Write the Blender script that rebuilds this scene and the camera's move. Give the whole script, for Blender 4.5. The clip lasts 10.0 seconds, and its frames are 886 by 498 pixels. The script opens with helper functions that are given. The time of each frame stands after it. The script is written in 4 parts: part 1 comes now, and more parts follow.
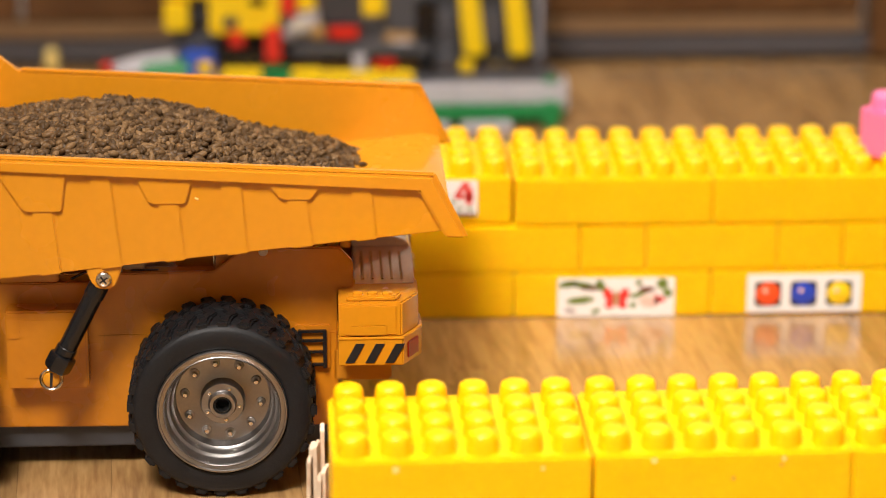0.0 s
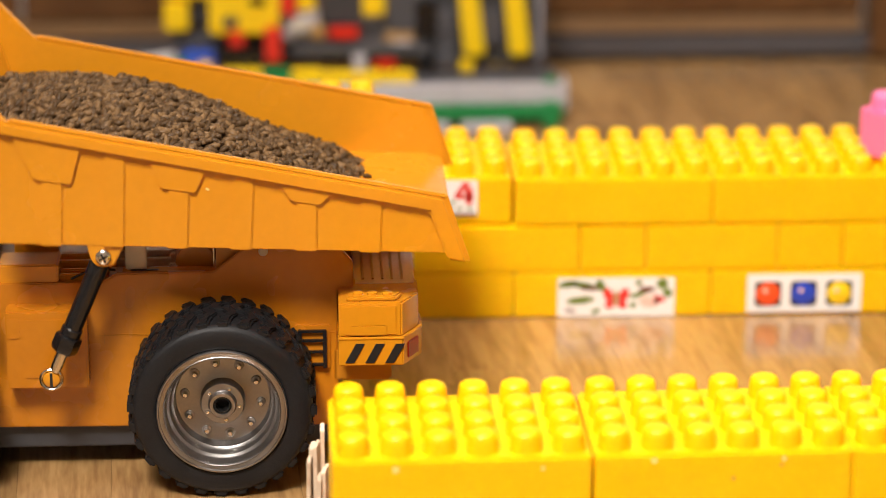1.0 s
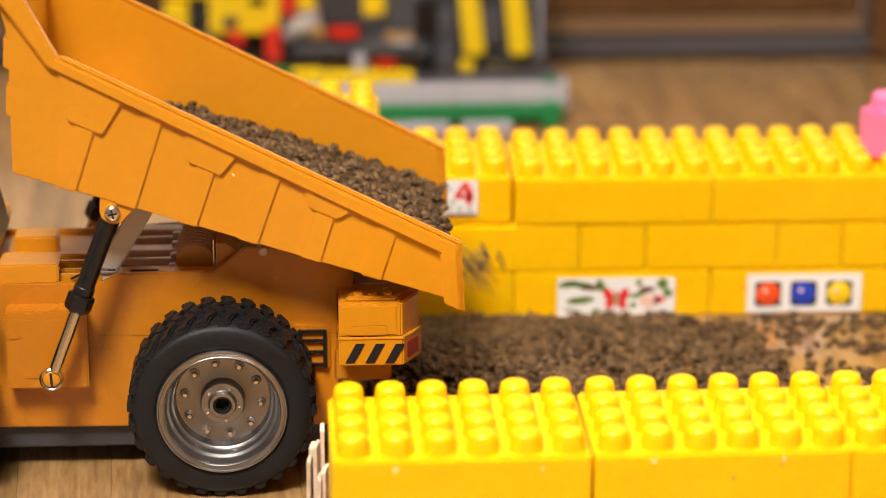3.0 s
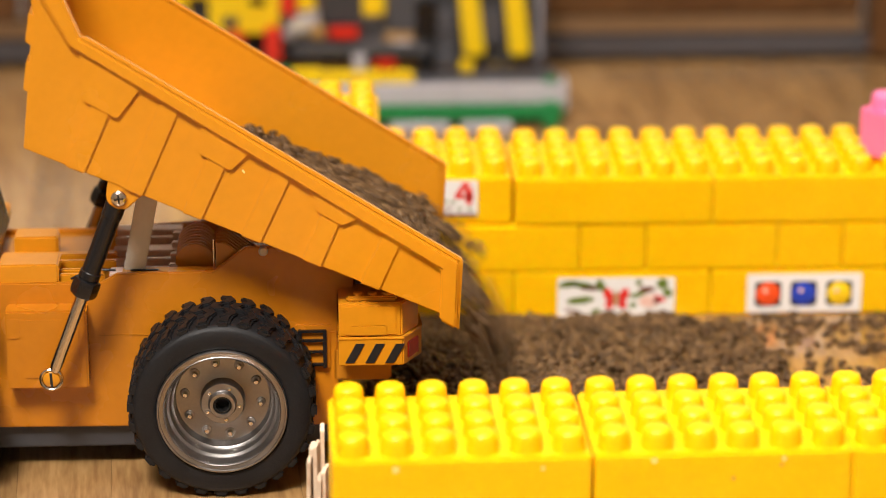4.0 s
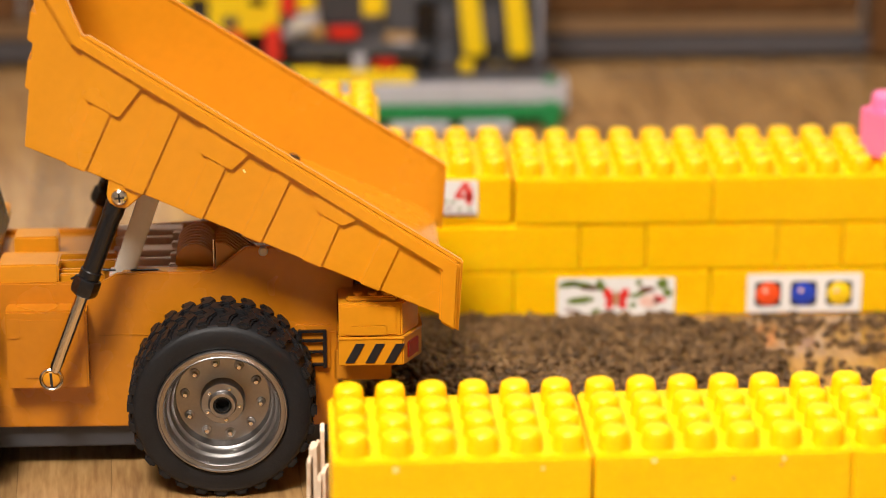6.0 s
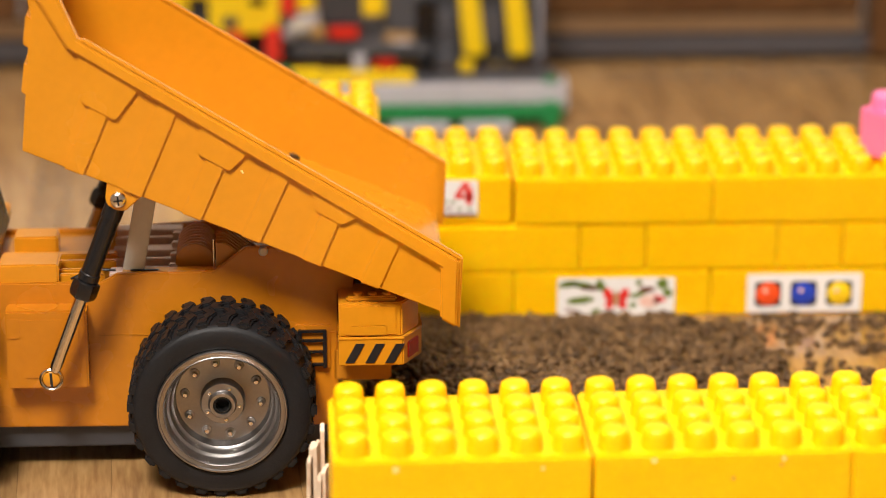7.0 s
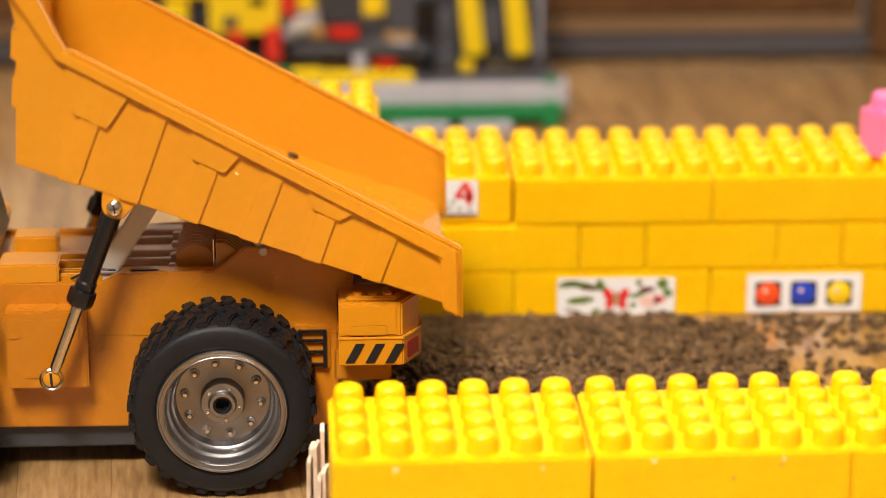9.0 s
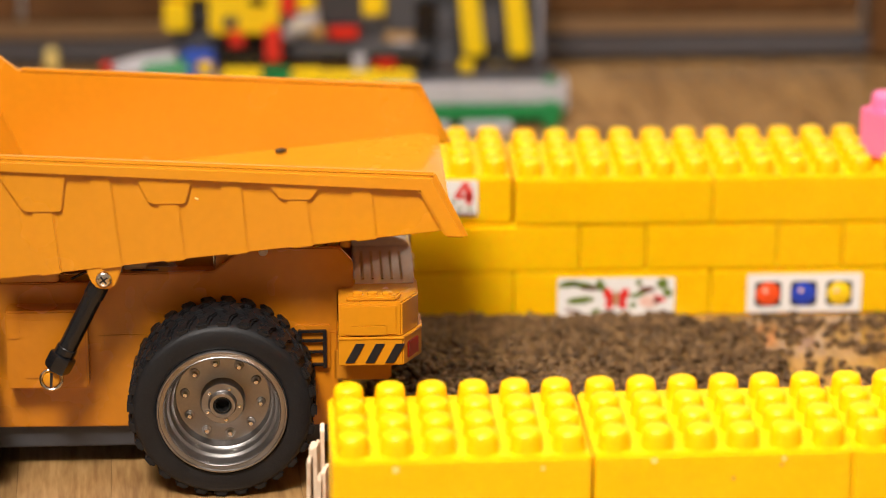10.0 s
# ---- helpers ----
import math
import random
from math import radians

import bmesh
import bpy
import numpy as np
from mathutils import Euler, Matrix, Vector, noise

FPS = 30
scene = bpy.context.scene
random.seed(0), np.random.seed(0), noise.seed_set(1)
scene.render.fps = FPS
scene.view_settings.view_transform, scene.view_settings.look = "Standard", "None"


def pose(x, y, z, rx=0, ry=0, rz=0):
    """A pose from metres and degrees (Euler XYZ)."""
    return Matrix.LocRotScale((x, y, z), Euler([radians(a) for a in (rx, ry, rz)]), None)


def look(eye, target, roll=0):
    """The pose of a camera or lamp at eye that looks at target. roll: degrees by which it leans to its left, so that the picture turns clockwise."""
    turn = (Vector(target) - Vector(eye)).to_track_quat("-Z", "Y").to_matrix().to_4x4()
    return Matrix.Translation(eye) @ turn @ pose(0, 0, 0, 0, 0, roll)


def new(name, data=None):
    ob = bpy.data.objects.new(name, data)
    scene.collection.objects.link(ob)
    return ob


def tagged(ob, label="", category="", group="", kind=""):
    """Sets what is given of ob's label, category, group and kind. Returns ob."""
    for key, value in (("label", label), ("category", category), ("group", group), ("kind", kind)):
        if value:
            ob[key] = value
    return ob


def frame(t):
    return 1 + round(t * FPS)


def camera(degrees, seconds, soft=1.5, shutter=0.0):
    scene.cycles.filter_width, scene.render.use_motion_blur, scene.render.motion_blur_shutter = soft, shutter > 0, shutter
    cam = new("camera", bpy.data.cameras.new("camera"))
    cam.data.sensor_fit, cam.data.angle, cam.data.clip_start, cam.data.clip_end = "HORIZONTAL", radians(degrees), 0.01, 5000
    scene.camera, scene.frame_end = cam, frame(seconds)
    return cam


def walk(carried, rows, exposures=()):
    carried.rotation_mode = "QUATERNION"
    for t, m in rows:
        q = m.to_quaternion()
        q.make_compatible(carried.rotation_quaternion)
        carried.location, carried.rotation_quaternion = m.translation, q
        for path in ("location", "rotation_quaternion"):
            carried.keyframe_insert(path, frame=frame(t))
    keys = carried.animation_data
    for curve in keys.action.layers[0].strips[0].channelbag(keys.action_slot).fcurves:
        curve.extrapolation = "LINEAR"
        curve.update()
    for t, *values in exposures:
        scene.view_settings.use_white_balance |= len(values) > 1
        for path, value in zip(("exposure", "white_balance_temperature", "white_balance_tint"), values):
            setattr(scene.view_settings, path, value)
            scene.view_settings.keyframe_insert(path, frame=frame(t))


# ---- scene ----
cam = camera(17.823, 10.0, soft=0.85, shutter=0.8)
cam.data.dof.use_dof = True
cam.data.dof.focus_distance = 1.31
cam.data.dof.aperture_fstop = 5.0
EYE, AIM = (-0.0968, -1.4511, 0.5414), (-0.059, -0.5065, 0.2155)
walk(cam, [(0.0, look(EYE, AIM)), (10.0, look(EYE, AIM))], [(0.0, 0.0), (10.0, 0.0)])

# ---- light: a soft lamp from front left, and an unseen ceiling fill added to a closed room ----
world = bpy.data.worlds.new("room_air")
world.use_nodes = True
world.node_tree.nodes["Background"].inputs[0].default_value = (1.0, 0.9, 0.78, 1)
world.node_tree.nodes["Background"].inputs[1].default_value = 0.05
scene.world = world


def area_lamp(name, eye, target, size, watts, colour, spread=180):
    data = bpy.data.lights.new(name, "AREA")
    data.spread = radians(spread)
    data.shape, data.size, data.energy, data.color = "SQUARE", size, watts, colour
    ob = new(name, data)
    ob.matrix_world = look(eye, target)
    return ob


area_lamp("key_lamp", (-0.48, -1.40, 1.8), (0.07, -0.24, 0.05), 0.5, 6.4, (1.0, 0.92, 0.85), 50)
area_lamp("ceiling_fill", (0.1, -0.3, 2.38), (0.1, -0.3, 0.0), 0.9, 29.0, (1.0, 0.92, 0.85))


# ---- materials ----
def material(name, colour, rough=0.4, metal=0.0, vary=0.06, scale=40.0, bump=0.02, bump_scale=300.0, fine=None, coat=0.0, spec=0.5, glow_through=0.0):
    """Principled surface with colour variation at two scales and a fine relief."""
    m = bpy.data.materials.new(name)
    m.use_nodes = True
    n, l = m.node_tree.nodes, m.node_tree.links
    b = n["Principled BSDF"]
    b.inputs["Roughness"].default_value = rough
    b.inputs["Metallic"].default_value = metal
    b.inputs["Coat Weight"].default_value, b.inputs["Coat Roughness"].default_value = coat, 0.12
    b.inputs["Specular IOR Level"].default_value = spec
    b.inputs["Subsurface Weight"].default_value = glow_through
    b.inputs["Subsurface Radius"].default_value = (1.0, 0.6, 0.15)
    b.inputs["Subsurface Scale"].default_value = 0.006
    tc = n.new("ShaderNodeTexCoord")
    big, small = n.new("ShaderNodeTexNoise"), n.new("ShaderNodeTexNoise")
    big.inputs["Scale"].default_value, small.inputs["Scale"].default_value = scale, fine or scale * 9
    big.inputs["Detail"].default_value = small.inputs["Detail"].default_value = 3
    mix = n.new("ShaderNodeMath")
    mix.operation = "ADD"
    ramp = n.new("ShaderNodeMapRange")
    ramp.inputs["From Min"].default_value, ramp.inputs["From Max"].default_value = 0.6, 1.4
    ramp.inputs["To Min"].default_value, ramp.inputs["To Max"].default_value = 1 - vary, 1 + vary
    hsv = n.new("ShaderNodeHueSaturation")
    hsv.inputs["Color"].default_value = (*colour, 1)
    for tex in (big, small):
        l.new(tc.outputs["Object"], tex.inputs["Vector"])
    l.new(big.outputs["Fac"], mix.inputs[0])
    l.new(small.outputs["Fac"], mix.inputs[1])
    l.new(mix.outputs[0], ramp.inputs["Value"])
    l.new(ramp.outputs[0], hsv.inputs["Value"])
    l.new(hsv.outputs[0], b.inputs["Base Color"])
    rr = n.new("ShaderNodeMapRange")
    rr.inputs["From Min"].default_value, rr.inputs["From Max"].default_value = 0.3, 0.7
    rr.inputs["To Min"].default_value, rr.inputs["To Max"].default_value = rough * 0.85, min(1, rough * 1.2)
    l.new(big.outputs["Fac"], rr.inputs["Value"])
    l.new(rr.outputs[0], b.inputs["Roughness"])
    if bump:
        relief, bp = n.new("ShaderNodeTexNoise"), n.new("ShaderNodeBump")
        relief.inputs["Scale"].default_value = bump_scale
        bp.inputs["Strength"].default_value, bp.inputs["Distance"].default_value = bump, 0.001
        l.new(tc.outputs["Object"], relief.inputs["Vector"])
        l.new(relief.outputs["Fac"], bp.inputs["Height"])
        l.new(bp.outputs[0], b.inputs["Normal"])
    return m


def wood_material(name, dark, light, rough, gain=1.0, coat=0.0, fine=0.3):
    """Wood whose grain runs along the object's y axis; each piece takes a tone of its own."""
    m = bpy.data.materials.new(name)
    m.use_nodes = True
    n, l = m.node_tree.nodes, m.node_tree.links
    b = n["Principled BSDF"]
    tc, info = n.new("ShaderNodeTexCoord"), n.new("ShaderNodeObjectInfo")
    shift, mp = n.new("ShaderNodeVectorMath"), n.new("ShaderNodeMapping")
    shift.operation = "ADD"
    mul = n.new("ShaderNodeMath")
    mul.operation, mul.inputs[1].default_value = "MULTIPLY", 37.0
    l.new(info.outputs["Random"], mul.inputs[0])
    l.new(tc.outputs["Object"], shift.inputs[0])
    l.new(mul.outputs[0], shift.inputs[1])
    l.new(shift.outputs[0], mp.inputs["Vector"])
    mp.inputs["Scale"].default_value = (1.0, 0.11, 1.0)
    grain, pores = n.new("ShaderNodeTexNoise"), n.new("ShaderNodeTexNoise")
    grain.inputs["Scale"].default_value, grain.inputs["Detail"].default_value, grain.inputs["Distortion"].default_value = 60 * gain, 5, 1.2
    pores.inputs["Scale"].default_value, pores.inputs["Detail"].default_value = 420 * gain, 2
    ramp = n.new("ShaderNodeValToRGB")
    ramp.color_ramp.elements[0].position, ramp.color_ramp.elements[1].position = 0.3, 0.72
    ramp.color_ramp.elements[0].color, ramp.color_ramp.elements[1].color = (*dark, 1), (*light, 1)
    add = n.new("ShaderNodeMath")
    add.operation, add.inputs[2].default_value, add.inputs[1].default_value = "MULTIPLY_ADD", 0.0, fine
    tone, hsv = n.new("ShaderNodeMapRange"), n.new("ShaderNodeHueSaturation")
    tone.inputs["To Min"].default_value, tone.inputs["To Max"].default_value = 0.68, 1.25
    l.new(info.outputs["Random"], tone.inputs["Value"])
    for tex in (grain, pores):
        l.new(mp.outputs[0], tex.inputs["Vector"])
    l.new(pores.outputs["Fac"], add.inputs[0])
    total = n.new("ShaderNodeMath")
    total.operation = "MULTIPLY_ADD"
    total.inputs[1].default_value = 0.75
    l.new(grain.outputs["Fac"], total.inputs[0])
    l.new(add.outputs[0], total.inputs[2])
    l.new(total.outputs[0], ramp.inputs["Fac"])
    l.new(ramp.outputs[0], hsv.inputs["Color"])
    l.new(tone.outputs[0], hsv.inputs["Value"])
    l.new(hsv.outputs[0], b.inputs["Base Color"])
    b.inputs["Roughness"].default_value = rough
    b.inputs["Coat Weight"].default_value, b.inputs["Coat Roughness"].default_value = coat, 0.15
    bp = n.new("ShaderNodeBump")
    bp.inputs["Strength"].default_value, bp.inputs["Distance"].default_value = 0.08, 0.0006
    l.new(pores.outputs["Fac"], bp.inputs["Height"])
    l.new(bp.outputs[0], b.inputs["Normal"])
    return m


def seed_material():
    """Brown seeds, each of a tone of its own."""
    m = bpy.data.materials.new("seed_shell")
    m.use_nodes = True
    n, l = m.node_tree.nodes, m.node_tree.links
    b = n["Principled BSDF"]
    geo, ramp = n.new("ShaderNodeNewGeometry"), n.new("ShaderNodeValToRGB")
    e = ramp.color_ramp.elements
    e[0].color, e[1].color = (0.040, 0.022, 0.009, 1), (0.19, 0.110, 0.048, 1)
    mid = e.new(0.55)
    mid.color = (0.096, 0.054, 0.024, 1)
    l.new(geo.outputs["Random Per Island"], ramp.inputs["Fac"])
    l.new(ramp.outputs[0], b.inputs["Base Color"])
    b.inputs["Roughness"].default_value = 0.4
    b.inputs["Specular IOR Level"].default_value = 0.17
    return m


M = {
    "yellow": material("yellow_plastic", (0.95, 0.53, 0.0015), 0.34, vary=0.06, spec=0.32, glow_through=0.5, scale=30, bump=0.03, bump_scale=120),
    "toy_yellow": material("lemon_yellow_plastic", (0.95, 0.66, 0.008), 0.35, vary=0.05),
    "pink": material("pink_plastic", (0.95, 0.2, 0.42), 0.38, vary=0.05),
    "orange": material("orange_plastic", (0.66, 0.262, 0.010), 0.24, vary=0.05, scale=25, bump=0.02, bump_scale=90, coat=0.6),
    # shaded copy of the orange, for parts under the bed and in recesses
    "orange_shade": material("shaded_orange_plastic", (0.50, 0.19, 0.012), 0.2, vary=0.05, scale=30, coat=0.4),
    "orange_body": material("deep_orange_plastic", (0.53, 0.183, 0.007), 0.26, vary=0.06, scale=25, bump=0.02, bump_scale=90, coat=0.25),
    # pale reflection on glossy orange tops, put into the base colour
    "sheen_pad": material("pale_sheen_deck", (0.72, 0.56, 0.48), 0.16, coat=0.6, vary=0.08, scale=60),
    "black": material("black_plastic", (0.009, 0.009, 0.01), 0.24, vary=0.1),
    "dark": material("dark_grey_plastic", (0.045, 0.045, 0.05), 0.5, vary=0.1),
    "stripe": material("black_paint", (0.01, 0.01, 0.01), 0.5, vary=0.1),
    "rubber": material("tyre_rubber", (0.008, 0.008, 0.009), 0.52, spec=0.32, vary=0.25, scale=60, bump=0.15, bump_scale=700),
    "rim": material("brushed_grey_metal", (0.33, 0.318, 0.31), 0.36, 1.0, vary=0.08, scale=80, bump=0.03, bump_scale=900),
    "steel": material("bright_steel", (0.75, 0.72, 0.68), 0.2, 1.0, vary=0.05),
    "nylon": material("milky_nylon", (0.62, 0.58, 0.5), 0.45, vary=0.05),
    "red_lens": material("red_lamp_lens", (0.24, 0.012, 0.006), 0.2, vary=0.1, coat=0.5),
    "white": material("white_paper_sticker", (0.85, 0.82, 0.78), 0.4, vary=0.02),
    "red": material("red_plastic", (0.7, 0.03, 0.015), 0.35, vary=0.06),
    "red_ink": material("red_ink", (0.78, 0.04, 0.03), 0.4, vary=0.06),
    "ball_red": material("orange_red_ink", (0.9, 0.09, 0.015), 0.4, vary=0.05),
    "blue_ink": material("blue_ink", (0.02, 0.06, 0.5), 0.4, vary=0.06),
    "green_ink": material("olive_green_ink", (0.14, 0.2, 0.03), 0.4, vary=0.2),
    "brown_ink": material("brown_ink", (0.16, 0.05, 0.03), 0.4, vary=0.2),
    "pale_ink": material("pale_pink_ink", (0.85, 0.55, 0.45), 0.4, vary=0.05),
    "yellow_ink": material("yellow_ink", (0.9, 0.6, 0.01), 0.4, vary=0.05),
    "grey": material("light_grey_plastic", (0.50, 0.49, 0.53), 0.4, vary=0.05),
    "mid_grey": material("mid_grey_plastic", (0.085, 0.085, 0.095), 0.45, vary=0.08),
    "green": material("green_plastic", (0.01, 0.22, 0.06), 0.35, vary=0.06),
    "blue": material("blue_plastic", (0.03, 0.1, 0.55), 0.35, vary=0.06),
    "tan": material("tan_plastic", (0.42, 0.25, 0.09), 0.4, vary=0.06),
    "baseboard": material("grey_baseboard", (0.085, 0.08, 0.086), 0.5, vary=0.12, scale=12),
    "edge_strip": material("pale_edge_strip", (0.24, 0.14, 0.065), 0.5, vary=0.1, scale=20),
    "plaster": material("cream_plaster", (0.82, 0.77, 0.68), 0.8, vary=0.06, scale=4),
    "floor_wood": wood_material("oak_laminate", (0.16, 0.074, 0.024), (0.44, 0.258, 0.100), 0.2, coat=0.75, fine=0.42),
    "panel_wood": wood_material("brown_door_wood", (0.095, 0.036, 0.009), (0.18, 0.08, 0.024), 0.45, gain=0.4),
    "stick_wood": wood_material("pale_birch_stick", (0.55, 0.4, 0.26), (0.8, 0.66, 0.5), 0.65),
    "pale_speck": material("pale_rub_mark", (0.95, 0.74, 0.25), 0.5, vary=0.05),
    "seed": seed_material(),
}


# ---- mesh helpers ----
def part(name, bm, mat, parent=None, label="", m=None, smooth=False):
    data = bpy.data.meshes.new(name)
    bmesh.ops.recalc_face_normals(bm, faces=bm.faces)
    bm.to_mesh(data)
    bm.free()
    data.materials.append(M[mat])
    if smooth:
        data.shade_smooth()
        data.set_sharp_from_angle(angle=radians(38))
    ob = new(name, data)
    ob.parent = parent
    if m:
        ob.matrix_basis = m
    if label:
        ob["label"] = label
    return ob


def share(name, data, parent, m):
    ob = new(name, data)
    ob.parent = parent
    ob.matrix_basis = m
    return ob


def bevelled(bm, width, segments=2):
    if width:
        sharp = [e for e in bm.edges if e.is_manifold and e.calc_face_angle(0) > 0.5]
        bmesh.ops.bevel(bm, geom=sharp, offset=width, segments=segments, affect="EDGES", clamp_overlap=True)
    return bm


def box(x0, x1, y0, y1, z0, z1, bevel=0.0006, bm=None, m=None):
    mine = bmesh.new()
    bmesh.ops.create_cube(mine, size=1, matrix=Matrix.Translation(((x0 + x1) / 2, (y0 + y1) / 2, (z0 + z1) / 2)) @ Matrix.Diagonal((x1 - x0, y1 - y0, z1 - z0, 1)))
    bevelled(mine, bevel)
    return join(bm, mine, m)


def join(bm, mine, m=None):
    if m:
        mine.transform(m)
    if bm is None:
        return mine
    data = bpy.data.meshes.new("joining")
    mine.to_mesh(data)
    mine.free()
    bm.from_mesh(data)
    bpy.data.meshes.remove(data)
    return bm


def prism(profile, y0, y1, bevel=0.0006, bm=None, m=None):
    """A profile in x and z, drawn out along y."""
    mine = bmesh.new()
    near = [mine.verts.new((x, y0, z)) for x, z in profile]
    far = [mine.verts.new((x, y1, z)) for x, z in profile]
    mine.faces.new(near)
    mine.faces.new(far[::-1])
    for i in range(len(profile)):
        j = (i + 1) % len(profile)
        mine.faces.new((near[j], near[i], far[i], far[j]))
    bmesh.ops.recalc_face_normals(mine, faces=mine.faces)
    bevelled(mine, bevel)
    return join(bm, mine, m)


def lathe(profile, segments=48, bm=None, m=None):
    """Rings (radius, height along z) turned round z."""
    mine = bmesh.new()
    rings = []
    for rad, z in profile:
        if rad < 1e-6:
            rings.append([mine.verts.new((0, 0, z))])
        else:
            rings.append([mine.verts.new((rad * math.cos(a), rad * math.sin(a), z)) for a in (2 * math.pi * i / segments for i in range(segments))])
    for a, b in zip(rings, rings[1:]):
        for i in range(segments):
            j = (i + 1) % segments
            if len(a) == 1 and len(b) > 1:
                mine.faces.new((a[0], b[i], b[j]))
            elif len(b) == 1 and len(a) > 1:
                mine.faces.new((a[i], a[j], b[0]))
            elif len(a) > 1:
                mine.faces.new((a[i], a[j], b[j], b[i]))
    return join(bm, mine, m)


SIDE = pose(0, 0, 0, 90)  # turns a lathe's z axis to -y, towards the viewer


# ---- the room ----
def room():
    floor = part("floor", box(-2.5, 2.5, -2.6, 0.56, -0.05, -0.004, 0), "floor_wood")
    tagged(floor, "oak laminate floor of narrow glossy strips", "floor", kind="structure")
    back = part("wall_north", box(-2.5, 2.5, 0.565, 0.66, -0.05, 2.45, 0), "plaster")
    tagged(back, "cream plastered wall behind the wooden panels", "wall", kind="structure")
    for name, x0, x1, y0, y1 in (("wall_west", -2.6, -2.5, -2.6, 0.66), ("wall_east", 2.5, 2.6, -2.6, 0.66), ("wall_south", -2.6, 2.6, -2.7, -2.6)):
        tagged(part(name, box(x0, x1, y0, y1, -0.05, 2.45, 0), "plaster"), "plain cream plastered wall of the room", "wall", kind="structure")
    tagged(part("ceiling", box(-2.6, 2.6, -2.7, 0.66, 2.45, 2.55, 0), "plaster"), "plain cream ceiling of the room", "ceiling", kind="structure")
    # wooden furniture front along the wall, and the grey strip at its foot
    panel = new("wooden_cabinet_front")
    tagged(panel, "low brown wooden furniture front above a grey plinth", "cabinet")
    part("door_panel", box(-0.32, 0.29, 0.548, 0.562, 0.03, 0.085, 0.002), "panel_wood", panel)
    part("door_panel", box(-1.2, -0.325, 0.548, 0.562, 0.03, 0.085, 0.002), "panel_wood", panel)
    part("side_post", box(0.295, 0.42, 0.535, 0.562, 0.0, 0.085, 0.002), "panel_wood", panel, "darker wooden post")
    part("bottom_rail", box(-1.2, 0.29, 0.545, 0.562, 0.0175, 0.029, 0.001), "edge_strip", panel, "pale edge strip")
    strip = part("baseboard", box(-1.2, 0.31, 0.5415, 0.5615, 0.0, 0.0160, 0.002), "baseboard")
    tagged(strip, "dark grey baseboard strip along the floor", "baseboard", kind="structure")
    return floor


# ---- toy bricks ----
U, BH, SH = 0.018, 0.02664, 0.0092


def stud_mesh():
    data_ob = part("stud_shape", lathe([(0.392 * U, -0.0004), (0.382 * U, 0.0003), (0.370 * U, SH * 0.5), (0.352 * U, SH * 0.78), (0.318 * U, SH * 0.92), (0.26 * U, SH * 0.99), (0.18 * U, SH), (0, SH)], 22), "yellow", smooth=True)
    data = data_ob.data
    bpy.data.objects.remove(data_ob)
    return data


STUD = stud_mesh()
STUD_PINK = STUD.copy()
STUD_PINK.materials[0] = M["pink"]
BRICKS = {}


def brick(n, rows, m, studs, label, group, mat="yellow"):
    """A hollow-looking toy brick of n by rows studs; origin at its near left foot."""
    ob = new("toy_brick")
    ob.matrix_basis = m
    tagged(ob, label, "toy brick", group)
    key = (n, rows, mat)
    if key not in BRICKS:
        g = 0.00015
        b = part("body", box(g, n * U - g, g, rows * U - g, 0.0001, BH - 0.0001, 0.0011, None), mat, ob, smooth=True)
        BRICKS[key] = b.data
    else:
        share("body", BRICKS[key], ob, Matrix())
    if studs:
        for i in range(n):
            for j in range(rows):
                share("stud", STUD if mat == "yellow" else STUD_PINK, ob, Matrix.Translation(((i + 0.5) * U, (j + 0.5) * U, BH - 0.0003)))
    return ob


def brick_walls():
    rnd = random.Random(4)
    lab = "glossy yellow plastic toy brick of a low wall"
    back = "yellow bricks of the far wall"
    rows = [
        (0, [(-6, 6), (0, 6), (6, 6), (12, 6)], False),
        (1, [(-6, 2), (-4, 6), (2, 2), (4, 4), (8, 2), (10, 4), (14, 4)], False),
        (2, [(-6, 2), (0, 6), (6, 6), (12, 6)], True),
    ]
    for k, bricks, studs in rows:
        for x, n in bricks:
            brick(n, 4, Matrix.Translation((x * U, rnd.uniform(-0.0003, 0.0003), k * BH)), studs, lab, back)
    brick(4, 4, pose(-4.06 * U, 0.0022, 2 * BH + 0.0006, 0, 0, 0.3), True, "yellow toy brick with a picture sticker, set slightly back", back)
    brick(2, 4, pose(-6.02 * U, 0.006, 3 * BH + SH * 0.1, 0, 0, 0), True, "small yellow toy brick on top of the far wall", back)
    front = "yellow bricks of the near wall"
    base = pose(-5.54 * U, -21.162 * U, 0, 0, 0, 1.43)
    for k in range(3):
        for i in range(4):
            jig = pose(i * 6 * U + (0.0008 if i else 0), rnd.uniform(-0.0003, 0.0003), k * BH, 0, 0, (0, -0.25, -0.35, -0.3)[i])
            ob = brick(6, 4, base @ jig, k == 2, lab, front)
            for at_brick, x, z, r, mat in ((1, 3.23, 0.0119, 0.0008, "tan"), (1, 1.38, 0.003, 0.0013, "pale_speck"), (1, 4.4, 0.0035, 0.0010, "pale_speck"), (0, 1.46, 0.0042, 0.0014, "pale_speck"), (0, 4.85, 0.0052, 0.0009, "pale_speck"), (1, 4.35, 0.0062, 0.0007, "tan")):
                if k == 2 and i == at_brick:
                    part("rub_mark", lathe([(0, 0.00012), (r * 0.7, 0.0001), (r, 0.00002)], 12, None, pose(x * U, 0.00014, BH - z) @ SIDE), mat, ob)
    brick(2, 2, pose(11.8 * U, 0.02 * U, 3 * BH + 0.0035, 0, 0, 36), True, "bright pink toy brick lying askew on the wall", "", "pink")


